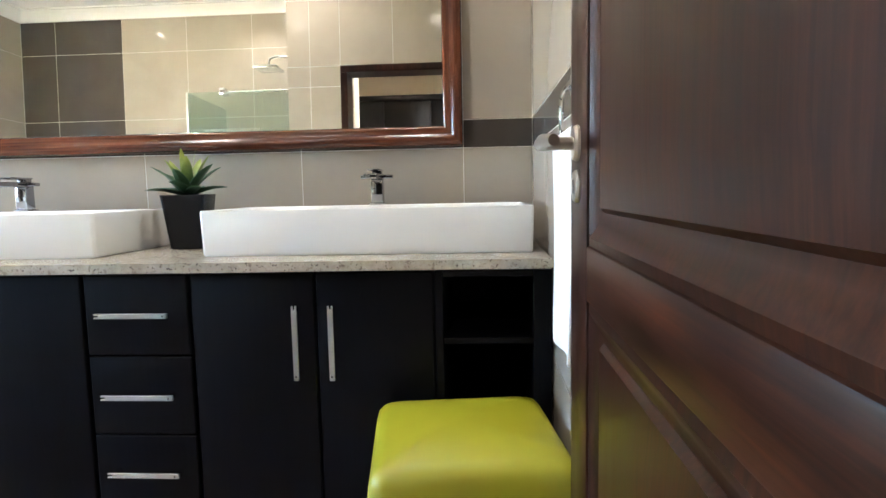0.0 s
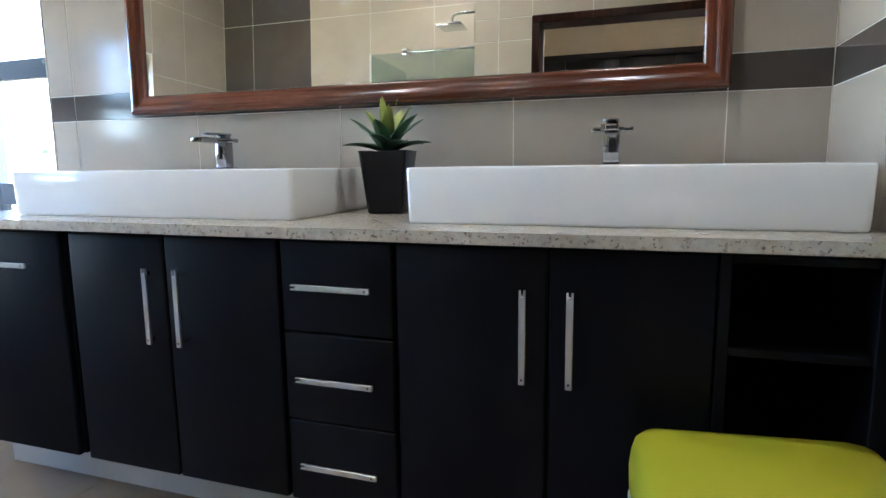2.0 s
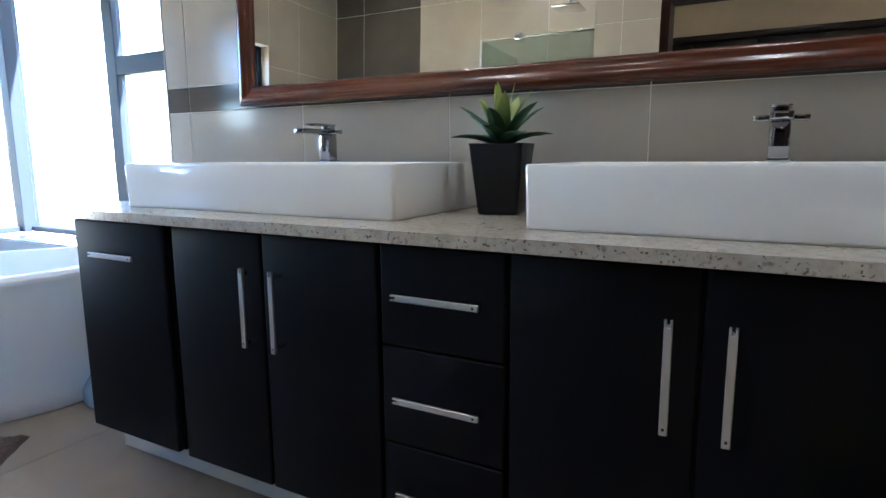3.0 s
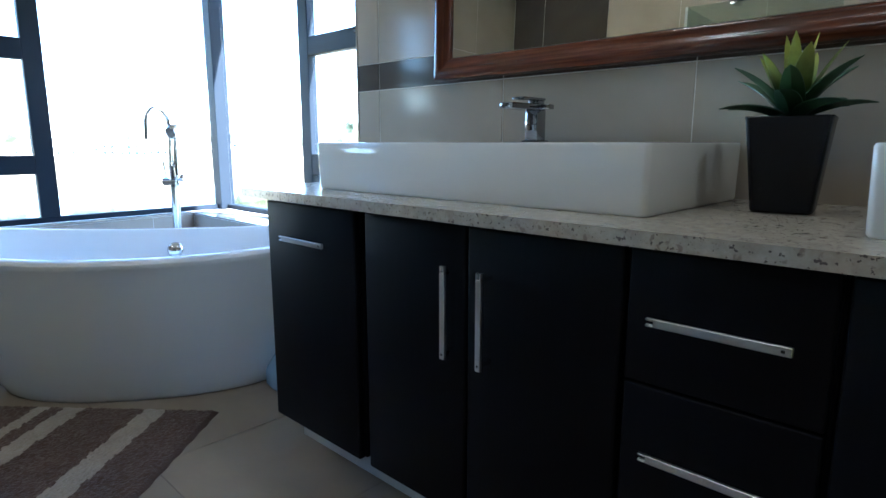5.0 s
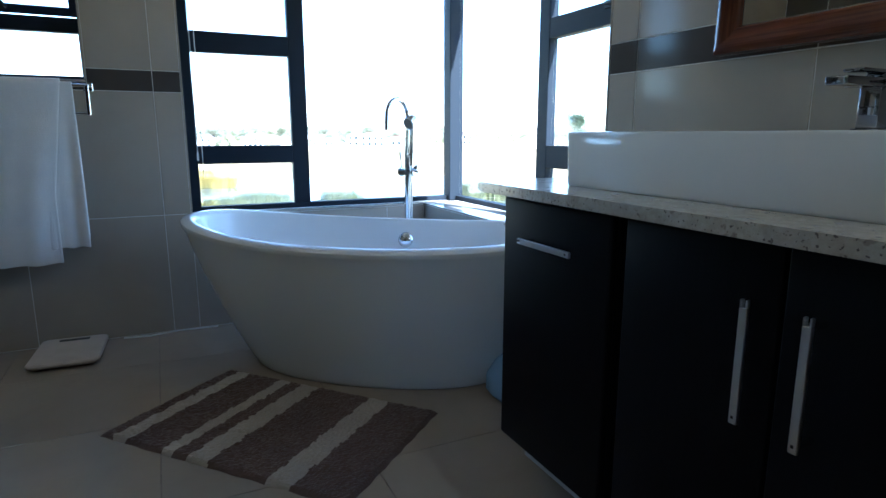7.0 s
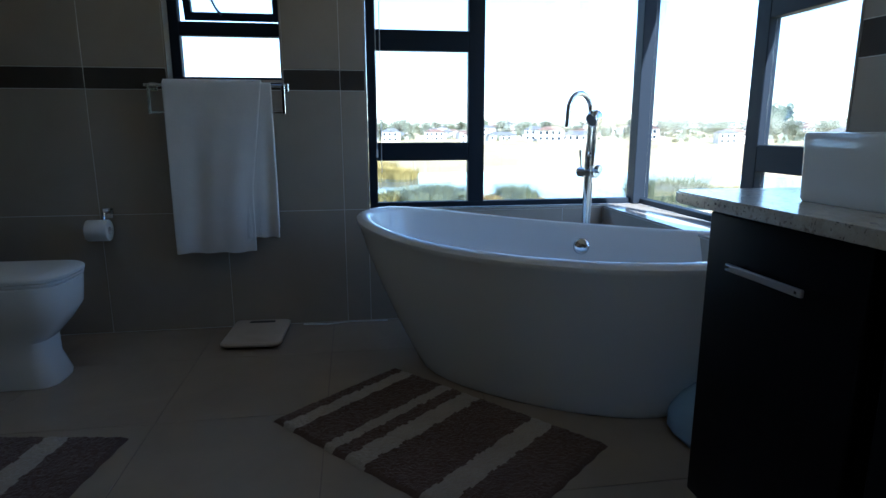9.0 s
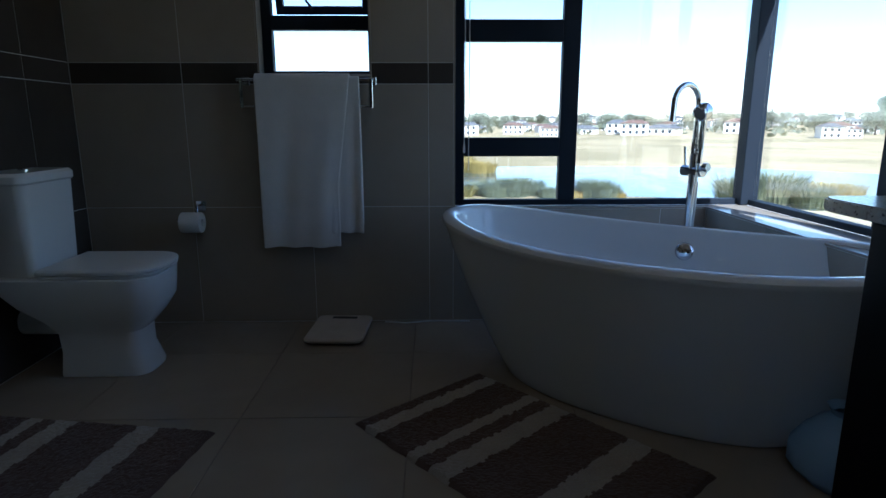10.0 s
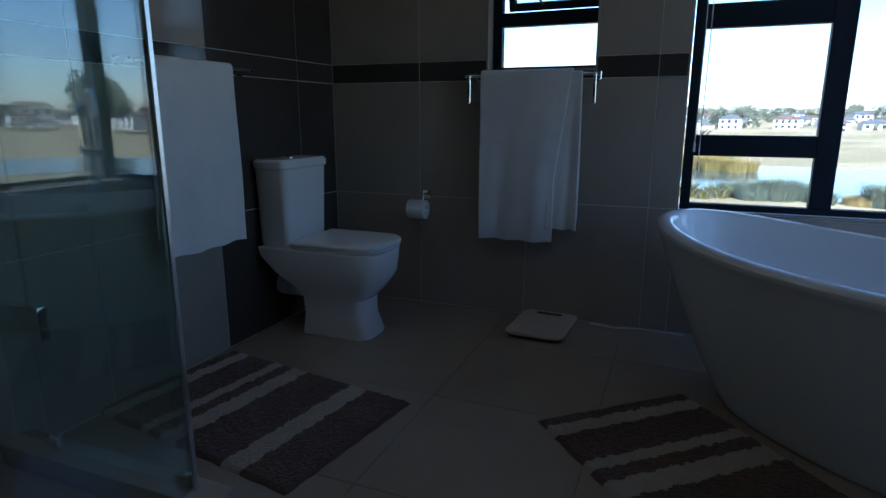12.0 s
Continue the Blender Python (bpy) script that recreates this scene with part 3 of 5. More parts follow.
def basin(x, w, label):
    """A long rectangular trough basin with a tap ledge at its back."""
    b = thing("wash_basin", label, "wash basin", (x, 0, CT), group="basins on the vanity")
    y0, y1, h = 4.662, 5.15, 0.134
    bm = bmesh.new()
    loft(bm, [at_z(rounded_rect(-w + 0.006, w - 0.006, y0 + 0.006, y1, 0.012), 0.0005), at_z(rounded_rect(-w + 0.003, w - 0.003, y0 + 0.003, y1, 0.012), 0.006),
              at_z(rounded_rect(-w, w, y0, y1, 0.012), h - 0.006), at_z(rounded_rect(-w + 0.002, w - 0.002, y0 + 0.002, y1 - 0.002, 0.012), h - 0.001),
              at_z(rounded_rect(-w + 0.006, w - 0.006, y0 + 0.006, y1 - 0.006, 0.012), h),
              at_z(rounded_rect(-w + 0.016, w - 0.016, y0 + 0.016, y1 - 0.13, 0.02), h), at_z(rounded_rect(-w + 0.020, w - 0.020, y0 + 0.020, y1 - 0.134, 0.02), h - 0.005),
              at_z(rounded_rect(-w + 0.045, w - 0.045, y0 + 0.035, y1 - 0.15, 0.03), 0.04), at_z(rounded_rect(-w + 0.12, w - 0.12, y0 + 0.08, y1 - 0.19, 0.05), 0.026)], True, True)
    part("bowl", bm, M_CERAMIC, b)
    part("drain", lathe(bmesh.new(), [(0.0005, 0.0295), (0.026, 0.0295), (0.029, 0.027), (0.029, 0.024)], (0, 4.85, 0), 20), M_CHROME, b, "chrome drain ring")
    return b


basin(0.966, 0.506, "white rectangular ceramic countertop basin, long and shallow")
basin(2.272, 0.482, "white rectangular ceramic countertop basin, long and shallow")


def basin_tap(x, turn, label):
    t = thing("basin_mixer_tap", label, "tap", (x, 5.06, CT + 0.134), turn, group="basin taps")
    part("column", boxes((-0.021, 0.021, -0.021, 0.021, 0.0005, 0.088), bevel=0.003), M_TAP, t)
    part("base_plate", boxes((-0.027, 0.027, -0.027, 0.027, 0.0002, 0.005), bevel=0.001, seg=1), M_TAP, t)
    part("spout", boxes((-0.022, 0.022, -0.135, 0.023, 0.088, 0.104), bevel=0.002), M_TAP, t, "flat waterfall spout")
    part("cartridge", boxes((-0.017, 0.017, -0.012, 0.018, 0.104, 0.114), bevel=0.002), M_TAP, t)
    part("lever", boxes((-0.020, 0.020, -0.085, 0.020, 0.114, 0.121), bevel=0.002), M_TAP, t, "flat square lever")
    for s in (-1, 1):
        part("wing", boxes((min(s * 0.022, s * 0.056), max(s * 0.022, s * 0.056), -0.016, 0.008, 0.089, 0.102), bevel=0.002), M_TAP, t)
    return t


basin_tap(0.95, 0, "square chrome basin mixer with a flat spout")
basin_tap(2.246, 0, "square chrome basin mixer with a flat spout")

# ---- mirror ----
mirror = thing("wall_mirror", "wide wall mirror in a moulded red mahogany frame", "mirror")
MX0, MX1, MZ0, MZ1 = 0.482, 2.545, 1.230, 2.12
mirror.matrix_basis = pose(0, YN, MZ1, -1.5) @ Matrix.Translation((0, 0, -MZ1))     # its foot stands a little off the wall
profile = [(0.0, 0.0), (0.0, 0.026), (0.006, 0.034), (0.016, 0.038), (0.028, 0.036), (0.036, 0.028), (0.046, 0.024), (0.058, 0.026), (0.064, 0.022), (0.070, 0.016), (0.072, 0.0)]


def frame_side(a, b, inward, mat):
    a, b, n = Vector(a), Vector(b), Vector(inward)
    d = (b - a).normalized()
    bm = bmesh.new()
    ra = [bm.verts.new(a + n * u + d * u + Vector((0, -w - 0.001, 0))) for u, w in profile]
    rb = [bm.verts.new(b + n * u - d * u + Vector((0, -w - 0.001, 0))) for u, w in profile]
    for i in range(len(profile)):
        j = (i + 1) % len(profile)
        bm.faces.new((ra[i], ra[j], rb[j], rb[i]))
    bm.faces.new(ra), bm.faces.new(rb)
    part("frame_bar", bm, mat, mirror, "moulded red mahogany bar", angle=50)


frame_side((MX0, 0, MZ0), (MX1, 0, MZ0), (0, 0, 1), M_MFRAMEH)
frame_side((MX1, 0, MZ1), (MX0, 0, MZ1), (0, 0, -1), M_MFRAMEH)
frame_side((MX0, 0, MZ1), (MX0, 0, MZ0), (1, 0, 0), M_MFRAMEV)
frame_side((MX1, 0, MZ0), (MX1, 0, MZ1), (-1, 0, 0), M_MFRAMEV)
part("mirror_glass", boxes((MX0 + 0.06, MX1 - 0.06, -0.014, -0.008, MZ0 + 0.06, MZ1 - 0.06)), M_MIRROR, mirror, "silvered mirror pane")

# ---- potted succulent ----
plant = thing("potted_succulent", "artificial agave with lime tips in a black square pot", "plant", (1.618, 4.952, CT), 0)
bm = bmesh.new()
sq = lambda h, z, r=0.012: [(x, y, z) for x, y in rounded_rect(-h, h, -h, h, r, 3)]
loft(bm, [sq(0.050, 0.001), sq(0.053, 0.004), sq(0.071, 0.176), sq(0.0725, 0.18), sq(0.071, 0.182), sq(0.066, 0.181), sq(0.064, 0.165)], True, True)
part("pot", bm, M_POT, plant, "black glazed tapered square pot", m=pose(0, 0, 0, 0, 0, 8))


def agave_leaf(length, width, az, rise, curl, tip):
    bm = bmesh.new()
    uv = bm.loops.layers.uv.new("UVMap")
    n, rows = 9, []
    for i in range(n + 1):
        s = i / n
        ang = radians(rise - curl * s)
        w = width * (0.55 + 0.9 * s) * (1 - s) ** 0.75 * 1.25 + 0.0006
        px = length * s * math.cos(ang)
        pz = length * s * math.sin(ang)
        rows.append([(px, -w, pz + w * 0.35), (px, -w * 0.45, pz + 0.001), (px, 0, pz - w * 0.12), (px, w * 0.45, pz + 0.001), (px, w, pz + w * 0.35)])
    top = [[bm.verts.new(p) for p in r] for r in rows]
    low = [[bm.verts.new((p[0], p[1], p[2] - 0.004 * (1 - i / n) - 0.0005)) for p in r] for i, r in enumerate(rows)]
    fs = []
    for i in range(n):
        for k in range(4):
            fs.append((bm.faces.new((top[i][k], top[i][k + 1], top[i + 1][k + 1], top[i + 1][k])), i, 0))
            fs.append((bm.faces.new((low[i][k + 1], low[i][k], low[i + 1][k], low[i + 1][k + 1])), i, 0))
        for k in (0, 4):
            fs.append((bm.faces.new((top[i][k], top[i + 1][k], low[i + 1][k], low[i][k])), i, 0))
    bm.verts.index_update()
    zmax = {}
    for i in range(n + 1):
        for v in top[i] + low[i]:
            zmax[v] = i / n
    for f, i, _ in fs:
        for l in f.loops:
            l[uv].uv = (tip * (0.25 + 0.75 * zmax[l.vert]), 0.5)
    part("leaf", bm, M_LEAF, plant, m=pose(0, 0, 0.172, 0, 0, az))


rng = random.Random(4)
for k in range(7):
    agave_leaf(0.142 + rng.uniform(-0.012, 0.012), 0.027, 12 + k * 51.4 + rng.uniform(-8, 8), 34 + rng.uniform(-6, 8), 20, 0.14)
for k in range(6):
    agave_leaf(0.150 + rng.uniform(-0.012, 0.012), 0.026, 38 + k * 60 + rng.uniform(-9, 9), 52 + rng.uniform(-6, 6), 14, 0.40)
for k in range(5):
    agave_leaf(0.155 + rng.uniform(-0.012, 0.010), 0.024, 10 + k * 72 + rng.uniform(-10, 10), 68 + rng.uniform(-4, 5), 6, 0.9)
for k in range(3):
    agave_leaf(0.165, 0.018, 30 + k * 120, 81, 2, 1.1)

# ---- stool ----
stool = thing("ottoman_stool", "lime green leatherette ottoman stool with a padded top", "stool", (2.563, 4.328, 0), 7.0)
bm = bmesh.new()
half, z0, z1 = 0.217, 0.385, 0.525


def cushion_loop(inset, z, bulge):
    return [(x, y, z + bulge * (1 - (x / half) ** 2) * (1 - (y / half) ** 2)) for x, y in rounded_rect(-half + inset, half - inset, -half + inset, half - inset, max(0.045 - inset * 0.3, 0.012), 6)]


loft(bm, [cushion_loop(0.012, z0, 0), cushion_loop(0.0, z0 + 0.02, 0), cushion_loop(-0.002, z1 - 0.075, 0), cushion_loop(0.001, z1 - 0.045, 0.0), cushion_loop(0.007, z1 - 0.02, 0.004), cushion_loop(0.018, z1 - 0.007, 0.008), cushion_loop(0.036, z1 - 0.001, 0.014),
          cushion_loop(0.11, z1 + 0.006, 0.02), cushion_loop(0.18, z1 + 0.008, 0.02), cushion_loop(0.202, z1 + 0.008, 0.02)], True, True)
part("seat", bm, M_LIME, stool, "puckered lime green padded seat")
part("body", loft(bmesh.new(), [at_z(rounded_rect(-0.214, 0.214, -0.214, 0.214, 0.03), 0.03), at_z(rounded_rect(-0.217, 0.217, -0.217, 0.217, 0.03), z0)], True, True), M_PLASTIC, stool, "pale upholstered box below the seat")
for sx in (-1, 1):
    for sy in (-1, 1):
        part("leg", boxes((sx * 0.19 - 0.02, sx * 0.19 + 0.02, sy * 0.19 - 0.02, sy * 0.19 + 0.02, 0.0, 0.03), bevel=0.003), M_DOORV, stool)

# ---- bath tub ----
bath = thing("bathtub", "white freestanding boat-shaped bathtub with raised ends", "bathtub", (-0.735, 4.57, 0), 53)
BL, BW = 0.90, 0.44


def rim_z(u):
    return 0.545 + (0.07 if u < 0 else 0.045) * abs(u / BL) ** 2.2


def tub_loop(scale_l, scale_w, z, n=72, shift=0.0, follow=0.0):
    pts = []
    for k in range(n):
        a = 2 * math.pi * k / n
        c, s = math.cos(a) * 1.05, math.sin(a) * 1.07
        u = scale_l * math.copysign(abs(c) ** 0.92, c) + shift
        v = scale_w * math.copysign(abs(s) ** 0.92, s)
        pts.append((u, v, z * 1.09 + follow * (rim_z(u) - 0.545)))
    return pts


bm = bmesh.new()
loft(bm, [tub_loop(0.54, 0.26, 0.0), tub_loop(0.555, 0.272, 0.012), tub_loop(0.588, 0.289, 0.06, follow=0.05), tub_loop(0.647, 0.318, 0.15, follow=0.15), tub_loop(0.748, 0.360, 0.32, follow=0.45), tub_loop(0.812, 0.390, 0.44, follow=0.8), tub_loop(0.838, 0.402, 0.500, follow=1),
          tub_loop(0.852, 0.411, 0.520, follow=1), tub_loop(0.857, 0.415, 0.530, follow=1), tub_loop(0.855, 0.414, 0.540, follow=1), tub_loop(0.845, 0.406, 0.549, follow=1), tub_loop(0.826, 0.392, 0.555, follow=1), tub_loop(0.806, 0.377, 0.556, follow=1), tub_loop(0.796, 0.369, 0.551, follow=1), tub_loop(0.790, 0.364, 0.538, follow=1),
          tub_loop(0.770, 0.350, 0.46, follow=0.8), tub_loop(0.70, 0.315, 0.30, follow=0.45), tub_loop(0.61, 0.265, 0.16, follow=0.1), tub_loop(0.50, 0.21, 0.115), tub_loop(0.2, 0.08, 0.11)], True, True)
part("shell", bm, M_ACRYL, bath)
part("overflow", lathe(bmesh.new(), [(0.0005, 0.016), (0.020, 0.015), (0.032, 0.010), (0.038, 0.002), (0.038, -0.006)], sides=28), M_CHROME, bath, "round chrome overflow cover", m=pose(0.03, 0.365, 0.505, 72, 0, 0))
part("drain", lathe(bmesh.new(), [(0.0005, 0.006), (0.03, 0.006), (0.034, 0.0)], (0, 0, 0.1125), 20), M_CHROME, bath)

# ---- floor-standing bath mixer ----
mixer = thing("bath_mixer", "tall chrome floor-standing bath mixer with a hand shower", "tap", (-1.215, 4.915, 0), -65)
part("base_plate", lathe(bmesh.new(), [(0.0005, 0.012), (0.055, 0.012), (0.06, 0.006), (0.06, 0.0005)], sides=28), M_CHROME, mixer)
part("column", tube(bmesh.new(), [(0, 0, 0.012), (0, 0, 0.45), (0, 0, 0.9)], 0.021, 20), M_CHROME, mixer)
arc = [(0.0, 0, 0.9)] + [(0.0, 0, 1.06)] + [(0.075 - 0.075 * math.cos(radians(a)), 0, 1.11 + 0.085 * math.sin(radians(a))) for a in range(0, 171, 15)] + [(0.152, 0, 1.06), (0.154, 0, 1.04)]
part("spout", tube(bmesh.new(), arc, [0.019] + [0.013] * (len(arc) - 3) + [0.013, 0.014], 16), M_CHROME, mixer, "swan-neck spout")
part("valve_body", tube(bmesh.new(), [(0, -0.055, 0.825), (0, 0.055, 0.825)], 0.024, 18), M_CHROME, mixer)
part("lever", tube(bmesh.new(), [(0, -0.045, 0.83), (0.0, -0.052, 0.89), (0, -0.056, 0.93)], [0.006, 0.006, 0.005], 10), M_CHROME, mixer, "slim upright lever")
part("knob", lathe(bmesh.new(), [(0.0005, 0.022), (0.017, 0.022), (0.02, 0.016), (0.02, 0.0)], sides=18), M_CHROME, mixer, m=pose(0, 0.055, 0.845, -90, 0, 0))
hs = part("hand_shower", tube(bmesh.new(), [(0.012, 0.037, 0.86), (0.010, 0.037, 0.97), (0.004, 0.037, 1.06), (0.000, 0.037, 1.085)], [0.011, 0.014, 0.015, 0.016], 14), M_CHROME, mixer, "chrome hand shower in its cradle")
part("shower_face", lathe(bmesh.new(), [(0.0005, 0.046), (0.027, 0.046), (0.030, 0.049), (0.034, 0.047), (0.036, 0.042), (0.036, 0.006), (0.031, -0.004), (0.0005, -0.006)], sides=28), M_CHROME, hs, "round chrome rose", m=pose(-0.006, 0.037, 1.092, 0, 118, 0))
part("cradle", boxes((-0.005, 0.025, 0.015, 0.04, 0.905, 0.925), bevel=0.004), M_CHROME, mixer)
hose = [(0.012, 0.037, 0.865), (0.030, 0.04, 0.75), (0.05, 0.045, 0.55), (0.045, 0.05, 0.38), (0.03, 0.045, 0.34), (0.015, 0.035, 0.40), (0.01, 0.03, 0.60), (0.005, 0.03, 0.78)]
part("hose", tube(bmesh.new(), hose, 0.006, 8), M_STEEL, mixer, "flexible steel shower hose")


# ---- bath mats ----
def bath_mat(corner, az, length, width, label):
    """corner: one end; stripes cross the mat's width."""
    mat = thing("bath_mat", label, "rug", (corner[0], corner[1], 0), az, group="striped bath mats")
    cuts = [0.0, 0.06, 0.125, 0.285, 0.335, 0.395, 0.48, 0.715, 0.805, 1.0]
    r = random.Random(7)
    nx, ny = 150, 90
    verts, faces, mids = [], [], []
    wave = lambda v, i: 0.003 * math.sin(v * 31 + i * 2.1) + 0.0025 * math.sin(v * 73 + i)
    for i in range(nx + 1):
        for j in range(ny + 1):
            u, v = i / nx, j / ny
            edge = min(u * length, (1 - u) * length, v * width, (1 - v) * width)
            h = 0.014 * min(1.0, edge / 0.012) + 0.001
            verts.append((u * length + (0.002 * math.sin(v * 40) if i in (0, nx) else 0), v * width + (0.002 * math.sin(u * 50) if j in (0, ny) else 0), h + (r.uniform(-0.0025, 0.0025) if edge > 0.01 else 0)))
    for i in range(nx):
        for j in range(ny):
            faces.append((i * (ny + 1) + j, (i + 1) * (ny + 1) + j, (i + 1) * (ny + 1) + j + 1, i * (ny + 1) + j + 1))
            u, v = (i + 0.5) / nx, (j + 0.5) / ny
            k = sum(u + wave(v, q) > c for q, c in enumerate(cuts[1:-1]))
            mids.append(k if k % 2 else 0)
    for which, name, m in ((0, "backing", M_RUGB), (1, "stripe", M_RUGC), (3, "stripe", M_RUGC), (5, "stripe", M_RUGC), (7, "stripe", M_RUGC)):
        me = bpy.data.meshes.new(name)
        me.from_pydata(verts, [], [f for f, k in zip(faces, mids) if k == which])
        me.materials.append(m)
        ob = new(name, me)
        ob.parent = mat
        if which:
            tagged(ob, label="cream pile stripe")
        bmx = bmesh.new()
        bmx.from_mesh(me)
        bmesh.ops.delete(bmx, geom=[v for v in bmx.verts if not v.link_faces], context="VERTS")
        bmx.to_mesh(me)
        bmx.free()
    return mat


bath_mat((-0.503, 3.474), 41.0, 0.993, 0.62, "brown bath mat with cream stripes beside the bathtub")
bath_mat((0.020, 1.953), 81.0, 0.962, 0.635, "brown bath mat with cream stripes before the toilet wall")

# ---- toilet ----
toilet = thing("toilet", "white ceramic close-coupled toilet with closed lid", "toilet", (-1.045, YS, 0), 0)
toilet.matrix_basis = pose(-1.045, YS, 0) @ Matrix.Diagonal((1, 0.96, 1.045, 1))


def d_loop(hw, y0, y1, z, r=0.12, n=8):
    """A loop with a square back at y0 and a rounded nose at y1."""
    pts = [(-hw, y0, z), (hw, y0, z)]
    for k in range(n * 2 + 1):
        a = radians(0 + 180 * k / (n * 2))
        c, s = math.cos(a), math.sin(a)
        pts.append((hw * math.copysign(abs(c) ** 0.62, c), y1 - r + r * abs(s) ** 0.62, z))
    return pts


bm = bmesh.new()
loft(bm, [d_loop(0.115, 0.22, 0.585, 0.0, 0.10), d_loop(0.118, 0.22, 0.587, 0.015, 0.10), d_loop(0.104, 0.225, 0.555, 0.10, 0.10), d_loop(0.107, 0.22, 0.555, 0.18, 0.11), d_loop(0.145, 0.19, 0.615, 0.24, 0.15), d_loop(0.172, 0.11, 0.657, 0.30, 0.17),
          d_loop(0.182, 0.03, 0.665, 0.376, 0.18), d_loop(0.184, 0.02, 0.668, 0.412, 0.18), d_loop(0.178, 0.02, 0.66, 0.417, 0.17)], True, True)
part("pan", bm, M_CERAMIC, toilet)
part("seat", loft(bmesh.new(), [d_loop(0.180, 0.22, 0.668, 0.4190, 0.18), d_loop(0.184, 0.218, 0.672, 0.4230, 0.18), d_loop(0.184, 0.218, 0.672, 0.4310, 0.18)], True, True), M_PLASTIC, toilet, "white seat ring")
part("lid", loft(bmesh.new(), [d_loop(0.180, 0.215, 0.67, 0.4325, 0.18), d_loop(0.186, 0.212, 0.675, 0.4360, 0.18), d_loop(0.186, 0.212, 0.675, 0.4470, 0.18), d_loop(0.178, 0.218, 0.664, 0.4540, 0.17), d_loop(0.12, 0.26, 0.60, 0.4580, 0.12)], True, True), M_PLASTIC, toilet, "closed white lid")
loops = [at_z(rounded_rect(-0.155, 0.155, 0.015, 0.185, 0.03), 0.418), at_z(rounded_rect(-0.16, 0.16, 0.012, 0.19, 0.03), 0.437), at_z(rounded_rect(-0.175, 0.175, 0.008, 0.20, 0.035), 0.77)]
part("cistern", loft(bmesh.new(), loops, True, True), M_CERAMIC, toilet)
loops = [at_z(rounded_rect(-0.178, 0.178, 0.006, 0.204, 0.035), 0.771), at_z(rounded_rect(-0.183, 0.183, 0.004, 0.209, 0.038), 0.778), at_z(rounded_rect(-0.183, 0.183, 0.004, 0.209, 0.038), 0.802), at_z(rounded_rect(-0.172, 0.172, 0.012, 0.199, 0.035), 0.814)]
part("cistern_lid", loft(bmesh.new(), loops, True, True), M_CERAMIC, toilet)
part("flush_button", lathe(bmesh.new(), [(0.0005, 0.008), (0.018, 0.008), (0.022, 0.005), (0.022, 0.0)], (0, 0.10, 0.814), 20), M_CHROME, toilet, "round chrome flush button")
part("waste_pipe", tube(bmesh.new(), [(0, 0.235, 0.20), (0, 0.10, 0.20), (0, 0.012, 0.20)], 0.055, 18), M_PLASTIC, toilet)
brush = thing("toilet_brush", "dark toilet brush holder beside the toilet", "toilet brush", (-1.40, 2.20, 0))
part("holder", lathe(bmesh.new(), [(0.0005, 0.0), (0.045, 0.0), (0.048, 0.01), (0.048, 0.24), (0.044, 0.245), (0.012, 0.25)], sides=20), M_RUBBER, brush)
part("brush_handle", tube(bmesh.new(), [(0, 0, 0.25), (0, 0, 0.36)], 0.008, 10), M_CHROME, brush)

# ---- paper roll holder ----
holder = thing("toilet_roll_holder", "chrome toilet roll holder on the tiled wall", "roll holder", (XW, 2.575, 0.60))
part("wall_plate", boxes((0.001, 0.010, -0.025, 0.025, 0.0, 0.05), bevel=0.003), M_CHROME, holder)
part("arm", tube(bmesh.new(), [(0.008, -0.0, 0.03), (0.06, -0.0, 0.03), (0.068, 0.0, 0.02), (0.068, 0.0, -0.03), (0.068, -0.01, -0.04), (0.068, -0.10, -0.04)], 0.007, 10), M_CHROME, holder)
roll = thing("toilet_roll", "white toilet paper roll on the chrome holder", "toilet roll", (XW + 0.068, 2.497, 0.560))
bm = bmesh.new()
lathe(bm, [(0.02, 0.0), (0.05, 0.0), (0.052, 0.003), (0.052, 0.097), (0.05, 0.10), (0.02, 0.10), (0.02, 0.0)], sides=32)
part("paper", bm, M_PAPER, roll, m=pose(0, 0, -0.012, -90, 0, 0))


# ---- towels and rails ----
def towel_rail(label, m, width, double=True):
    r = thing("towel_rail", label, "towel rail", group="chrome towel rails")
    r.matrix_basis = m
    for s in (0, width):
        part("bracket", boxes((s - 0.008, s + 0.008, 0.001, 0.085, -0.008, 0.008), *([(s - 0.008, s + 0.008, 0.07, 0.085, -0.13, -0.008)] if double else []), bevel=0.002, seg=1), M_CHROME, r)
        part("wall_plate", boxes((s - 0.02, s + 0.02, 0.0008, 0.008, -0.02, 0.02), bevel=0.002, seg=1), M_CHROME, r)
    part("bar", tube(bmesh.new(), [(-0.02, 0.075, 0.004), (width + 0.02, 0.075, 0.004)], 0.008, 12), M_CHROME, r)
    if double:
        part("bar", tube(bmesh.new(), [(0, 0.078, -0.122), (width, 0.078, -0.122)], 0.006, 12), M_CHROME, r)
    return r


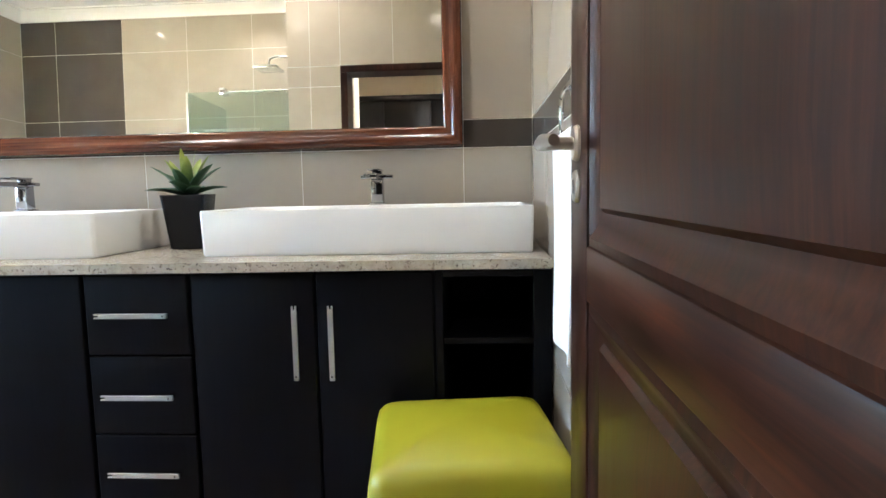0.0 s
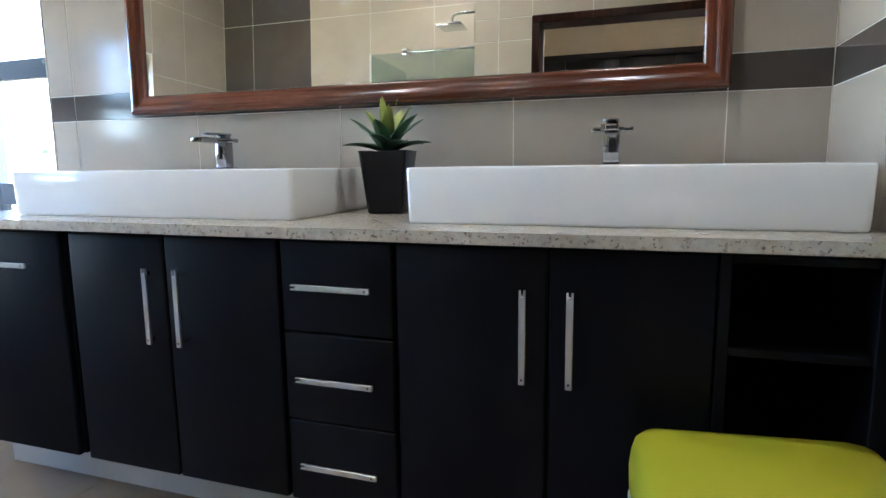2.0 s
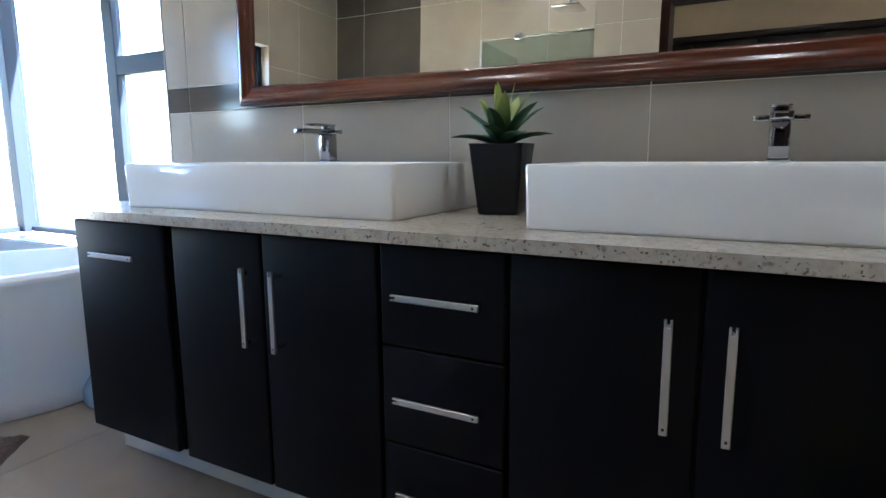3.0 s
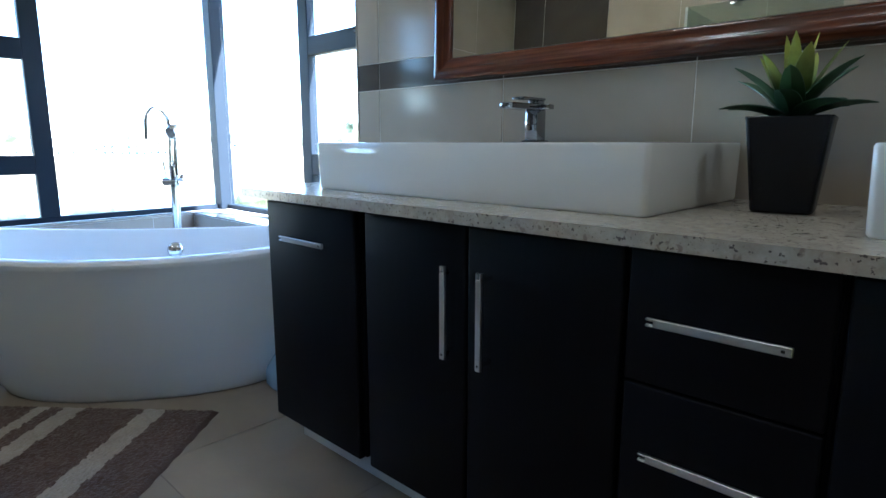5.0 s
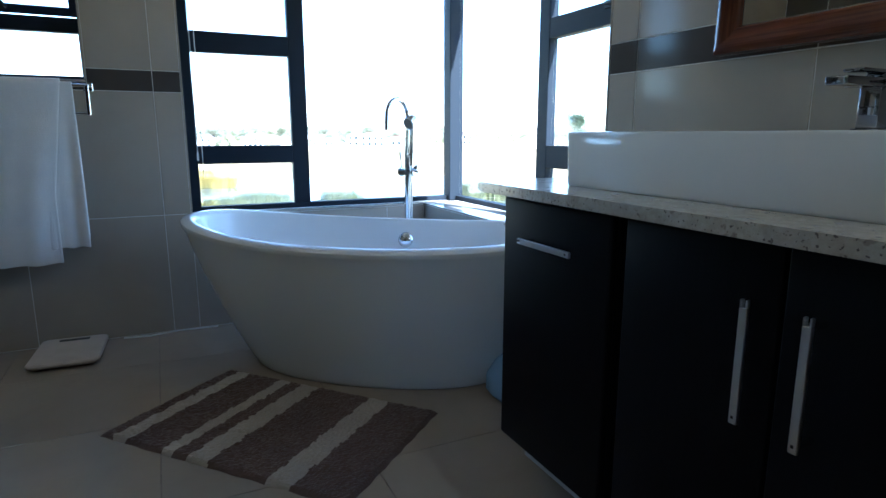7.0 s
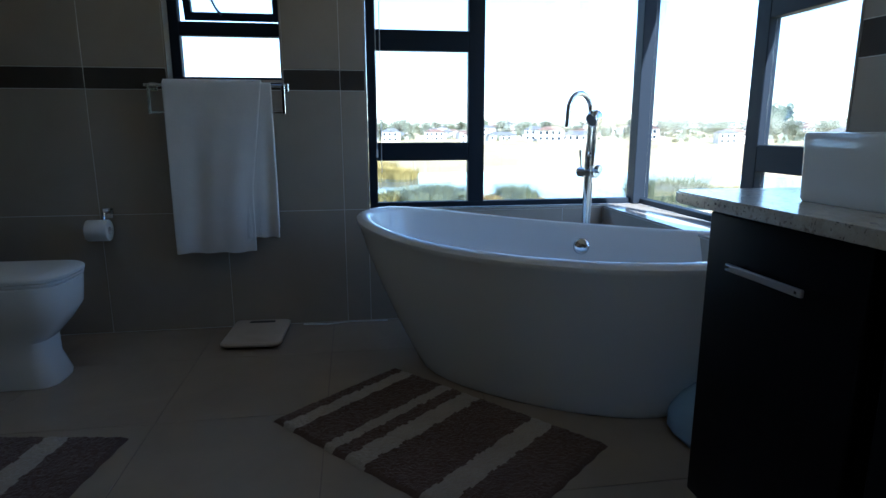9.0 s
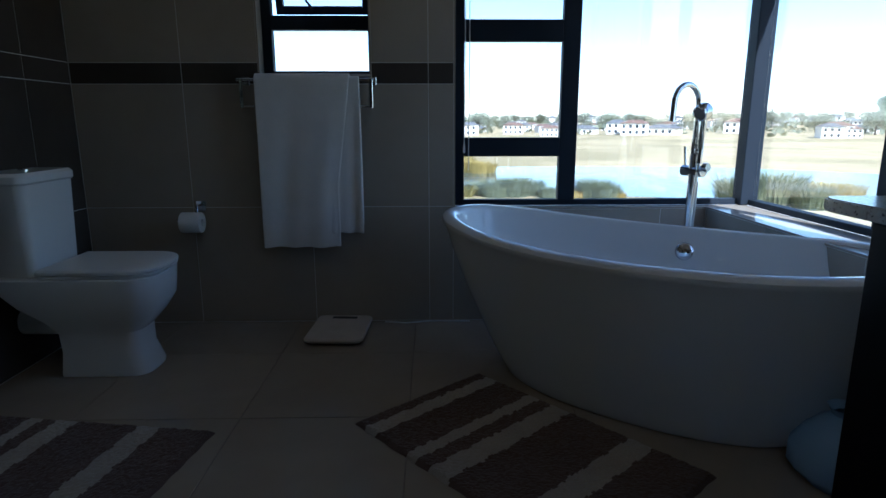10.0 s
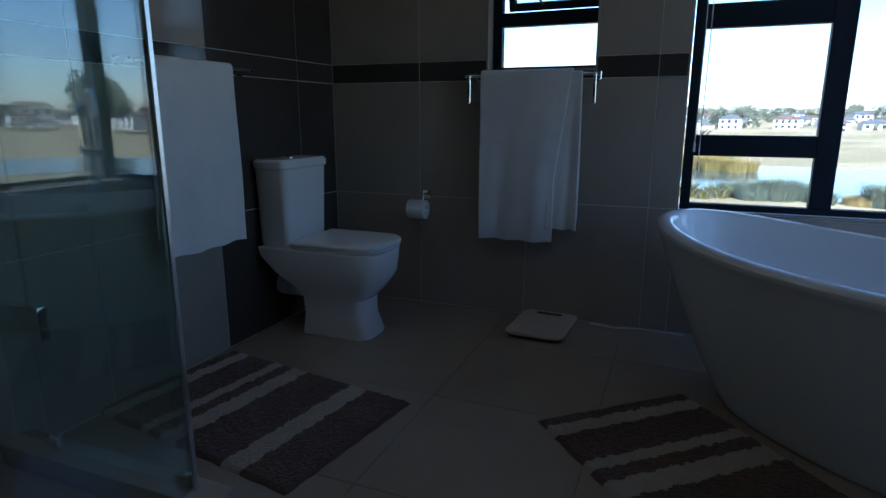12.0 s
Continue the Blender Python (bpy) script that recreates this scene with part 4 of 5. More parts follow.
def draped_towel(label, m, width, drop_front, drop_back, seed, gap=0.014, skew=0.0, flare=0.0):
    """A folded towel over a bar along local x; the front hangs at +y."""
    t = thing("bath_towel", label, "towel", group="white towels")
    t.matrix_basis = m
    r = random.Random(seed)
    ph = [r.uniform(0, 6) for _ in range(4)]
    prof = [(gap, -drop_front + drop_front * k / 22) for k in range(23)] + [(gap * math.cos(a), gap * math.sin(a)) for a in (0.5, 1.1, 1.57, 2.1, 2.7)] + [(-gap, -drop_back * k / 16) for k in range(17)]
    nx = 34
    verts, faces = [], []
    for i in range(nx + 1):
        u = i / nx
        for y, z in prof:
            f = min(1.0, -z / 0.5) if z < 0 else 0.0
            fold = f * (0.007 * math.sin(u * 8 + ph[0] + 0.6 * z) + 0.0025 * math.sin(u * 19 + ph[1] + z * 3))
            side = (u - 0.5) * (1 + flare * f) + skew * f
            verts.append((side * width, y + (fold if y > 0 else fold * 0.4) + (0.004 * math.sin(z * 9 + ph[2])) * f, z + 0.003 * math.sin(u * 17 + ph[3]) * f + 0.0))
    k = len(prof)
    for i in range(nx):
        for j in range(k - 1):
            faces.append((i * k + j, (i + 1) * k + j, (i + 1) * k + j + 1, i * k + j + 1))
    me = bpy.data.meshes.new("cloth")
    me.from_pydata(verts, [], faces)
    me.materials.append(M_TOWEL)
    for p in me.polygons:
        p.use_smooth = True
    ob = new("cloth", me)
    ob.parent = t
    sol = ob.modifiers.new("thickness", "SOLIDIFY")
    sol.thickness, sol.offset = 0.009, 0.0
    bev = ob.modifiers.new("soft_edge", "BEVEL")
    bev.width, bev.segments, bev.angle_limit = 0.003, 2, radians(50)
    return t


# west wall: local x runs north, local y into the room
rail_w = towel_rail("chrome double towel rail under the small window", Matrix.Translation((XW, 3.462, 1.236)) @ pose(0, 0, 0, 0, 0, -90), 0.62)
draped_towel("thick white towel folded over the rail under the window", Matrix.Translation((XW + 0.075, 3.135, 1.240)) @ pose(0, 0, 0, 0, 0, -90), 0.45, 0.815, 0.70, 2, gap=0.024, flare=-0.15, skew=0.075)
# the folded towel's back layers, added as a separate drape
draped_towel("back part of the folded white towel, hung as its own piece", Matrix.Translation((XW + 0.075, 3.305, 1.240)) @ pose(0, 0, 0, 0, 0, -90), 0.20, 0.745, 0.70, 9, gap=0.011, flare=0.05)
rail_s = towel_rail("chrome towel rail on the tiled wall beside the toilet", Matrix.Translation((-0.83, YS, 1.240)), 0.62, False)
draped_towel("white bath towel draped over the rail beside the shower", Matrix.Translation((-0.485, YS + 0.075, 1.246)), 0.42, 0.735, 0.66, 5, flare=0.06)
ring = thing("towel_ring", "chrome towel ring on the tiled wall beside the vanity", "towel ring", (XE, 4.14, 1.262))
part("wall_plate", lathe(bmesh.new(), [(0.0005, 0.02), (0.02, 0.02), (0.024, 0.015), (0.024, 0.0005)], sides=20), M_CHROME, ring, m=pose(0, 0, 0, 0, -90, 0))
part("ring", tube(bmesh.new(), [(-0.024, 0.105 * math.copysign(abs(math.sin(a)) ** 0.5, math.sin(a)), -0.052 + 0.052 * math.copysign(abs(math.cos(a)) ** 0.5, math.cos(a))) for a in (2 * math.pi * k / 40 for k in range(41))], 0.005, 10, False), M_CHROME, ring)
part("peg", tube(bmesh.new(), [(-0.015, 0, 0), (-0.026, 0, 0)], 0.008, 10), M_CHROME, ring)
draped_towel("white hand towel hanging from the towel ring", Matrix.Translation((XE - 0.024, 4.135, 1.165)) @ pose(0, 0, 0, 0, 0, 90), 0.26, 0.40, 0.38, 11, gap=0.011, flare=0.0)

# ---- bathroom scale ----
scale = thing("bathroom_scale", "cream flat bathroom scale on the floor by the wall", "scale", (-1.42, 3.285, 0), -3)
bm = bmesh.new()
loft(bm, [at_z(rounded_rect(-0.17, 0.17, -0.13, 0.13, 0.03), 0.012), at_z(rounded_rect(-0.185, 0.185, -0.142, 0.142, 0.035), 0.022), at_z(rounded_rect(-0.186, 0.186, -0.143, 0.143, 0.035), 0.030), at_z(rounded_rect(-0.18, 0.18, -0.138, 0.138, 0.032), 0.036)], True, True)
M_SCALE = material("cream_scale_enamel", 0.4, 0, (0.55, 0.47, 0.39))
set_color(M_SCALE, ramp(M_SCALE, noise_tex(M_SCALE, place_coords(M_SCALE), 12), [(0.3, (0.52, 0.44, 0.36)), (0.7, (0.60, 0.52, 0.44))]))
part("platform", bm, M_SCALE, scale)
part("display", boxes((-0.155, -0.125, -0.065, 0.065, 0.0362, 0.038), bevel=0.001, seg=1), M_DARK, scale, "dark narrow display window")
for sx in (-1, 1):
    for sy in (-1, 1):
        part("foot", lathe(bmesh.new(), [(0.0005, 0.0), (0.016, 0.0), (0.018, 0.013)], (sx * 0.13, sy * 0.09, 0), 14), M_RUBBER, scale)
cable = thing("cable", "thin pale cable lying along the foot of the wall", "cable")
part("cord", tube(bmesh.new(), [(XW + 0.03, 3.5, 0.004), (XW + 0.05, 3.62, 0.004), (XW + 0.02, 3.75, 0.004), (XW + 0.03, 3.95, 0.004)], 0.004, 8), M_PLASTIC, cable)
M_BLUE = material("pale_blue_plastic_film", 0.25, 0, (0.30, 0.45, 0.62))
bag = thing("plastic_bag", "crumpled pale blue plastic bag on the floor behind the bathtub", "plastic bag", (-0.16, 4.96, 0))
bm = bmesh.new()
rb = random.Random(15)
loft(bm, [[((0.02 + w) * math.cos(k * 0.3927) * rb.uniform(0.85, 1.1), (0.02 + w) * math.sin(k * 0.3927) * rb.uniform(0.85, 1.1), z) for k in range(16)] for w, z in ((0.10, 0.0), (0.125, 0.03), (0.12, 0.09), (0.09, 0.14), (0.045, 0.18), (0.02, 0.20), (0.035, 0.225))], True, False)
part("film", bm, M_BLUE, bag, smooth=True, angle=60)

# ---- shower ----
GX, GY, GTOP = 0.315, 2.72, 2.0
kerb = tagged(part("shower_kerb", boxes((GX - 0.05, GX + 0.05, YS + 0.008, GY + 0.10, 0.0, 0.07), (GX + 0.05, XS - 0.008, GY - 0.05, GY + 0.10, 0.0, 0.07), bevel=0.004), M_BEIGE), "pale tiled kerb round the shower floor", "shower kerb")
enclosure = thing("shower_enclosure", "frameless glass shower enclosure with chrome fittings", "shower", (0, 0, 0))


def glass(name, x0, x1, y0, y1, z0, z1, label=""):
    g = part(name, boxes((x0, x1, y0, y1, z0, z1)), M_SHOWER, enclosure, label, smooth=False)
    g.visible_shadow = False
    return g


glass("front_panel", GX + 0.008, XS - 0.006, GY - 0.004, GY + 0.004, 0.072, GTOP, "fixed clear glass panel")
glass("side_panel", GX - 0.004, GX + 0.004, 2.163, GY + 0.004, 0.072, GTOP, "fixed clear glass panel")
door_g = glass("glass_door", GX - 0.004, GX + 0.004, YS + 0.02, 2.157, 0.085, GTOP, "clear glass door leaf")
part("edge_strip", boxes((GX - 0.006, GX + 0.0075, GY + 0.0042, GY + 0.0125, 0.072, GTOP), bevel=0.001, seg=1), M_STEEL, enclosure, "slim steel corner strip")
for z in (0.42, 1.6):
    part("hinge", boxes((GX - 0.014, GX + 0.014, 2.105, 2.215, z, z + 0.10), bevel=0.003), M_CHROME, enclosure, "chrome glass hinge")
part("clamp", boxes((GX - 0.012, GX + 0.014, GY - 0.05, GY - 0.005, 0.0705, 0.11), bevel=0.003), M_CHROME, enclosure, "chrome glass clamp")
part("clamp", boxes((GX - 0.012, GX + 0.014, 2.165, 2.205, 0.0705, 0.11), bevel=0.003), M_CHROME, enclosure, "chrome glass clamp")
part("stay_bar", tube(bmesh.new(), [(0.60, GY - 0.06, GTOP + 0.012), (XS - 0.004, GY - 0.06, GTOP + 0.012)], 0.009, 12), M_CHROME, enclosure, "round chrome stay bar")
part("stay_clamp", boxes((0.58, 0.62, GY - 0.075, GY + 0.015, GTOP - 0.02, GTOP + 0.03), bevel=0.002), M_CHROME, enclosure)
part("knob", lathe(bmesh.new(), [(0.0005, 0.03), (0.018, 0.028), (0.02, 0.01), (0.012, 0.0)], sides=18), M_CHROME, door_g, m=pose(GX - 0.005, 2.05, 1.05, 0, -90, 0))
head = thing("rain_shower", "square chrome rain shower head on a curved arm", "shower head")
part("arm", tube(bmesh.new(), [(XS - 0.004, 2.38, 2.34), (XS - 0.12, 2.38, 2.35), (XS - 0.33, 2.38, 2.35), (XS - 0.37, 2.38, 2.335), (XS - 0.38, 2.38, 2.27)], 0.011, 14), M_CHROME, head)
part("rose", boxes((XS - 0.48, XS - 0.28, 2.28, 2.48, 2.245, 2.265), bevel=0.004), M_CHROME, head, "flat square rose")
valve = thing("shower_valve", "round chrome shower mixer valve on the tiles", "tap", (XS - 0.001, 2.38, 1.1))
part("plate", lathe(bmesh.new(), [(0.0005, 0.012), (0.07, 0.012), (0.075, 0.006), (0.075, 0.0)], sides=28), M_CHROME, valve, m=pose(0, 0, 0, 0, -90, 0))
part("lever", tube(bmesh.new(), [(-0.012, 0, 0), (-0.05, 0, 0), (-0.06, 0, -0.09)], 0.01, 10), M_CHROME, valve)

# ---- door ----
architrave = setting("door_frame_1", boxes((DX0 - 0.05, DX0, YD - 0.165, YD + 0.012, 0, DTOP), (DX1, DX1 + 0.036, YD - 0.165, YD + 0.012, 0, DTOP), (DX0 - 0.05, DX1 + 0.036, YD - 0.165, YD + 0.012, DTOP, DTOP + 0.05), bevel=0.004), M_DOORV, "dark stained wooden door frame", "door frame")
door = thing("door_1", "dark mahogany panelled door standing wide open", "door", (DX1 + 0.0360, YD + 0.006, 0.006), 90.0, kind="structure")
LW, LH, LT = 0.915, 2.015, 0.04


def leaf_part(name, x0, x1, z0, z1, mat, y0=0.0, y1=LT, bevel=0.004, label=""):
    return part(name, boxes((x0, x1, y0, y1, z0, z1), bevel=bevel), mat, door, label)


leaf_part("stile", 0.0, 0.11, 0.0, LH, M_DOORV)
leaf_part("stile", LW - 0.14, LW, 0.0, LH, M_DOORV)
leaf_part("rail", 0.1105, LW - 0.1405, 0.0, 0.2, M_DOORH)
leaf_part("rail", 0.1105, LW - 0.1405, 0.905, 0.985, M_DOORH)
leaf_part("rail", 0.1105, LW - 0.1405, LH - 0.12, LH, M_DOORH)
for z0, z1 in ((0.2, 0.905), (0.985, LH - 0.12)):
    bm = bmesh.new()
    inner = lambda i, y: [(0.1105 + i, y, z0 + i), (LW - 0.1405 - i, y, z0 + i), (LW - 0.1405 - i, y, z1 - i), (0.1105 + i, y, z1 - i)]
    loft(bm, [inner(0.0, LT - 0.004), inner(0.012, LT - 0.002), inner(0.034, LT - 0.013), inner(0.047, LT - 0.016), inner(0.054, LT - 0.008), inner(0.11, LT - 0.004)], False, True)
    loft(bm, [inner(0.0, 0.004), inner(0.010, 0.002), inner(0.026, 0.012), inner(0.034, 0.014), inner(0.038, 0.008), inner(0.10, 0.004)], False, True)
    part("panel", bm, M_DOORV, door, "raised and fielded panel", angle=20)
hand = part("door_handle", tube(bmesh.new(), [(LW - 0.070, LT, 1.132), (LW - 0.070, LT + 0.045, 1.132), (LW - 0.077, LT + 0.055, 1.132), (LW - 0.130, LT + 0.058, 1.132), (LW - 0.185, LT + 0.05, 1.129)], [0.010, 0.010, 0.011, 0.010, 0.008], 14), M_NICKEL, door, "satin nickel lever handle")
part("rose", lathe(bmesh.new(), [(0.0005, 0.008), (0.024, 0.008), (0.027, 0.004), (0.027, 0.0)], sides=26), M_NICKEL, hand, m=pose(LW - 0.070, LT, 1.132, -90, 0, 0))
part("keyhole_plate", lathe(bmesh.new(), [(0.0005, 0.007), (0.022, 0.007), (0.025, 0.003), (0.025, 0.0)], sides=26), M_NICKEL, door, "round key escutcheon", m=pose(LW - 0.070, LT, 1.068, -90, 0, 0))
part("keyhole", boxes((LW - 0.073, LW - 0.067, LT + 0.0072, LT + 0.0078, 1.058, 1.078)), M_DARK, door)

# ---- wardrobe in the next room ----
wardrobe = thing("wardrobe", "dark wooden built-in wardrobe in the next room", "wardrobe", (0, BY0, 0))
part("body", boxes((0.9, 4.3, 0.002, 0.6, 0.0, 2.40)), M_WARD, wardrobe)
part("cornice", boxes((0.88, 4.32, 0.002, 0.66, 2.401, 2.46), bevel=0.01), M_WARD, wardrobe)
for k in range(6):
    part("door", boxes((0.91 + k * 0.565, 0.91 + (k + 1) * 0.565 - 0.006, 0.6015, 0.622, 0.06, 2.39), bevel=0.003), M_WARD, wardrobe)

# ---- outdoors ----
GZ = -3.0


def noisy(name, a, b, scale, rough=0.95, a2=None):
    m = material(name, rough)
    v = place_coords(m)
    c = ramp(m, noise_tex(m, v, scale, 6, 0.65), [(0.32, a), (0.68, b)])
    if a2:
        c = mix(m, ramp(m, noise_tex(m, v, scale * 0.12, 4), [(0.42, (0.0,) * 3), (0.6, (1.0,) * 3)]), c, a2)
    set_color(m, c)
    return m


M_LAND = noisy("dry_winter_grass", (0.38, 0.28, 0.135), (0.50, 0.39, 0.205), 0.6, a2=(0.31, 0.24, 0.11))
M_SAND = noisy("pale_sandy_path", (0.42, 0.36, 0.27), (0.52, 0.46, 0.36), 1.5)
M_WATER = material("lake_water", 0.06, 0, (0.05, 0.085, 0.10))
bump(M_WATER, noise_tex(M_WATER, place_coords(M_WATER, (1, 1, 1)), 2.5, 3), 0.25, 0.05)
M_HOUSE = noisy("pale_render", (0.66, 0.61, 0.53), (0.76, 0.72, 0.65), 0.3)
M_ROOF = noisy("clay_roof_tiles", (0.14, 0.085, 0.06), (0.22, 0.13, 0.09), 1.0)
M_ROOFG = noisy("grey_roof_tiles", (0.10, 0.10, 0.10), (0.17, 0.165, 0.16), 1.0)
M_PANEG = material("dark_house_glass", 0.1, 0, (0.03, 0.04, 0.05))
M_BARK = noisy("grey_bark", (0.06, 0.045, 0.035), (0.11, 0.085, 0.065), 6)


def leaf_mat(name, a, b):
    m = material(name, 0.75)
    g = node(m, "ShaderNodeNewGeometry")
    set_color(m, ramp(m, g.outputs["Random Per Island"], [(0.0, a), (1.0, b)]))
    return m


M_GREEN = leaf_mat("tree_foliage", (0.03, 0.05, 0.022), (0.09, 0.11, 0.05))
# Haze and glare over the far plants are put into these paler leaf colours.
M_FAR = leaf_mat("far_foliage_paled_for_haze", (0.16, 0.17, 0.11), (0.26, 0.265, 0.17))
M_SAGE = leaf_mat("sage_shrub_foliage", (0.09, 0.11, 0.06), (0.2, 0.21, 0.11))
M_STRAW = leaf_mat("golden_grass_blades", (0.26, 0.19, 0.05), (0.46, 0.34, 0.10))
M_ALOE = leaf_mat("aloe_leaves", (0.10, 0.12, 0.04), (0.30, 0.25, 0.08))

def land_z(x, y):
    """The hillside across the lake rises beyond its far bank."""
    r = math.hypot(x, y - 4)
    t = min(1.0, max(0.0, (r - 68) / 360))
    return GZ + 4.2 * t * t * (3 - 2 * t) + (0.5 * math.sin(x * 0.05) * math.cos(y * 0.043) if r > 110 else 0.0)


bm = bmesh.new()
radii = [0.01, 10, 20, 30, 40, 50, 60, 68, 75, 95, 115, 140, 170, 205, 245, 290, 340, 400, 600, 1200, 2600]
rings = [[bm.verts.new((q * math.cos(2 * math.pi * k / 96), 4 + q * math.sin(2 * math.pi * k / 96), land_z(q * math.cos(2 * math.pi * k / 96), 4 + q * math.sin(2 * math.pi * k / 96)))) for k in range(96)] for q in radii]
for a, b in zip(rings, rings[1:]):
    for k in range(96):
        bm.faces.new((a[k], a[(k + 1) % 96], b[(k + 1) % 96], b[k]))
setting("ground", bm, M_LAND, "dry golden winter grassland reaching the horizon", "ground")
setting("foundation", boxes((X0, X1, YS - 0.24, YN + THICK, GZ, -0.122), (BX0 - 0.2, BX1 + 0.2, BY0 - 0.2, YS - 0.242, GZ, -0.122)), M_PLASTER, "plastered base of the house", "foundation")


def shore(az, near):
    w = 2.0 * math.sin(az * 3 + 1) + 1.2 * math.sin(az * 7)
    k = min(1.0, max(0.0, (48 - math.degrees(az)) / 10))      # the lake lies farther off to the north
    k = k * k * (3 - 2 * k)
    return (33.0 + 0.5 * w + 15 * k) if near else (58 + 2.0 * w + 9 * k)


def band(name, mat, z, a0, a1, f0, f1, label, category):
    bm = bmesh.new()
    rows = []
    for k in range(61):
        a = radians(a0 + (a1 - a0) * k / 60)
        e = min(1, k / 4, (60 - k) / 4) ** 0.5
        r0, r1 = f0(a), f1(a)
        mid = (r0 + r1) / 2
        r0, r1 = mid + (r0 - mid) * e, mid + (r1 - mid) * e
        rows.append((bm.verts.new((-math.sin(a) * r0, 4 + math.cos(a) * r0, z)), bm.verts.new((-math.sin(a) * r1, 4 + math.cos(a) * r1, z))))
    for a, b in zip(rows, rows[1:]):
        bm.faces.new((a[0], a[1], b[1], b[0]))
    return setting(name, bm, mat, label, category)


band("water", M_WATER, GZ + 0.02, -55, 97, lambda a: shore(a, True), lambda a: shore(a, False), "still pale blue lake between grassy banks", "lake")
band("path", M_SAND, GZ + 0.015, 84, 150, lambda a: 37 + math.sin(a * 4), lambda a: 42 + math.sin(a * 4 + 0.4), "pale sandy garden path", "path")


def leaf_cloud(bm, r, centre, radii, count, size):
    for _ in range(count):
        d = Vector((r.gauss(0, 1), r.gauss(0, 1), r.gauss(0, 1))).normalized() * r.uniform(0.55, 1.0) ** 0.5
        p = Vector(centre) + Vector((d.x * radii[0], d.y * radii[1], d.z * radii[2]))
        u = Vector((r.gauss(0, 1), r.gauss(0, 1), r.gauss(0, 1))).normalized()
        w = u.orthogonal().normalized()
        s = size * r.uniform(0.6, 1.3)
        q = [bm.verts.new(p + u * s), bm.verts.new(p + w * s * 0.6), bm.verts.new(p - u * s), bm.verts.new(p - w * s * 0.6)]
        bm.faces.new(q)


def tree(label, at, height, spread, seed, clumps=16, leaves=110, bare=False, low=0.42, mat=None):
    t = thing("tree", label, "tree", at, group="trees round the lake")
    r = random.Random(seed)
    bm = bmesh.new()
    tube(bm, [(0, 0, -0.1), (0.05 * height * 0.2, 0, height * 0.2), (0.02 * height, 0.02 * height, height * 0.42)], [height * 0.04, height * 0.03, height * 0.024], 9)
    tips = []
    for k in range(7):
        a = k * 0.9 + r.uniform(-0.2, 0.2)
        e = Vector((math.cos(a) * spread * 0.65, math.sin(a) * spread * 0.65, height * r.uniform(0.62, 0.85)))
        tube(bm, [(0.02 * height, 0.02 * height, height * r.uniform(0.25, 0.42)), e * 0.55 + Vector((0, 0, height * 0.2)), e], [height * 0.017, height * 0.011, height * 0.004], 6)
        tips.append(e)
        if bare:
            for _ in range(6):
                f = e + Vector((r.uniform(-1, 1), r.uniform(-1, 1), r.uniform(0.1, 1))) * spread * 0.4
                tube(bm, [e * 0.7 + Vector((0, 0, height * 0.1)), (e + f) / 2, f], [height * 0.007, height * 0.005, height * 0.002], 5)
    part("trunk", bm, M_BARK, t)
    if not bare:
        bm = bmesh.new()
        for k in range(clumps):
            e = tips[k % len(tips)] * r.uniform(0.4, 1.05)
            c = (e.x, e.y, height * r.uniform(low, 0.92))
            leaf_cloud(bm, r, c, (spread * r.uniform(0.25, 0.42), spread * r.uniform(0.25, 0.42), height * r.uniform(0.13, 0.22)), leaves, height * 0.03)
        part("crown", bm, mat or M_GREEN, t, smooth=False)
    return t


def out_at(az, dist):
    a = radians(az)
    x, y = -math.sin(a) * dist, 4 + math.cos(a) * dist
    return (x, y, land_z(x, y) - 0.05)


big = tree("broad dark green tree on the far bank", out_at(38.6, 135), 11.0, 6.2, 3, 34, 190)
small = tree("small garden tree among the houses, leaves paled like haze", out_at(70, 180), 5.0, 3.2, 8, 18, 130, low=0.16, mat=M_FAR)
bare_t = tree("bare leafless winter tree on the bank", out_at(89.5, 50), 3.6, 1.9, 12, bare=True)
rr = random.Random(21)
for k in range(270):
    az = -60 + k * 0.65 + rr.uniform(-1.2, 1.2)
    s = rr.uniform(0.7, 1.35)
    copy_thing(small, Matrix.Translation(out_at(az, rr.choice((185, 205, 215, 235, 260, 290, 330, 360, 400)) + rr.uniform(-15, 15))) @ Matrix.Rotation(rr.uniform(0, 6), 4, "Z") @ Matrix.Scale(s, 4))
copy_thing(big, Matrix.Translation(out_at(-14, 100)) @ Matrix.Rotation(1.4, 4, "Z"))
copy_thing(big, Matrix.Translation(out_at(52, 300)) @ Matrix.Rotation(2.2, 4, "Z"))


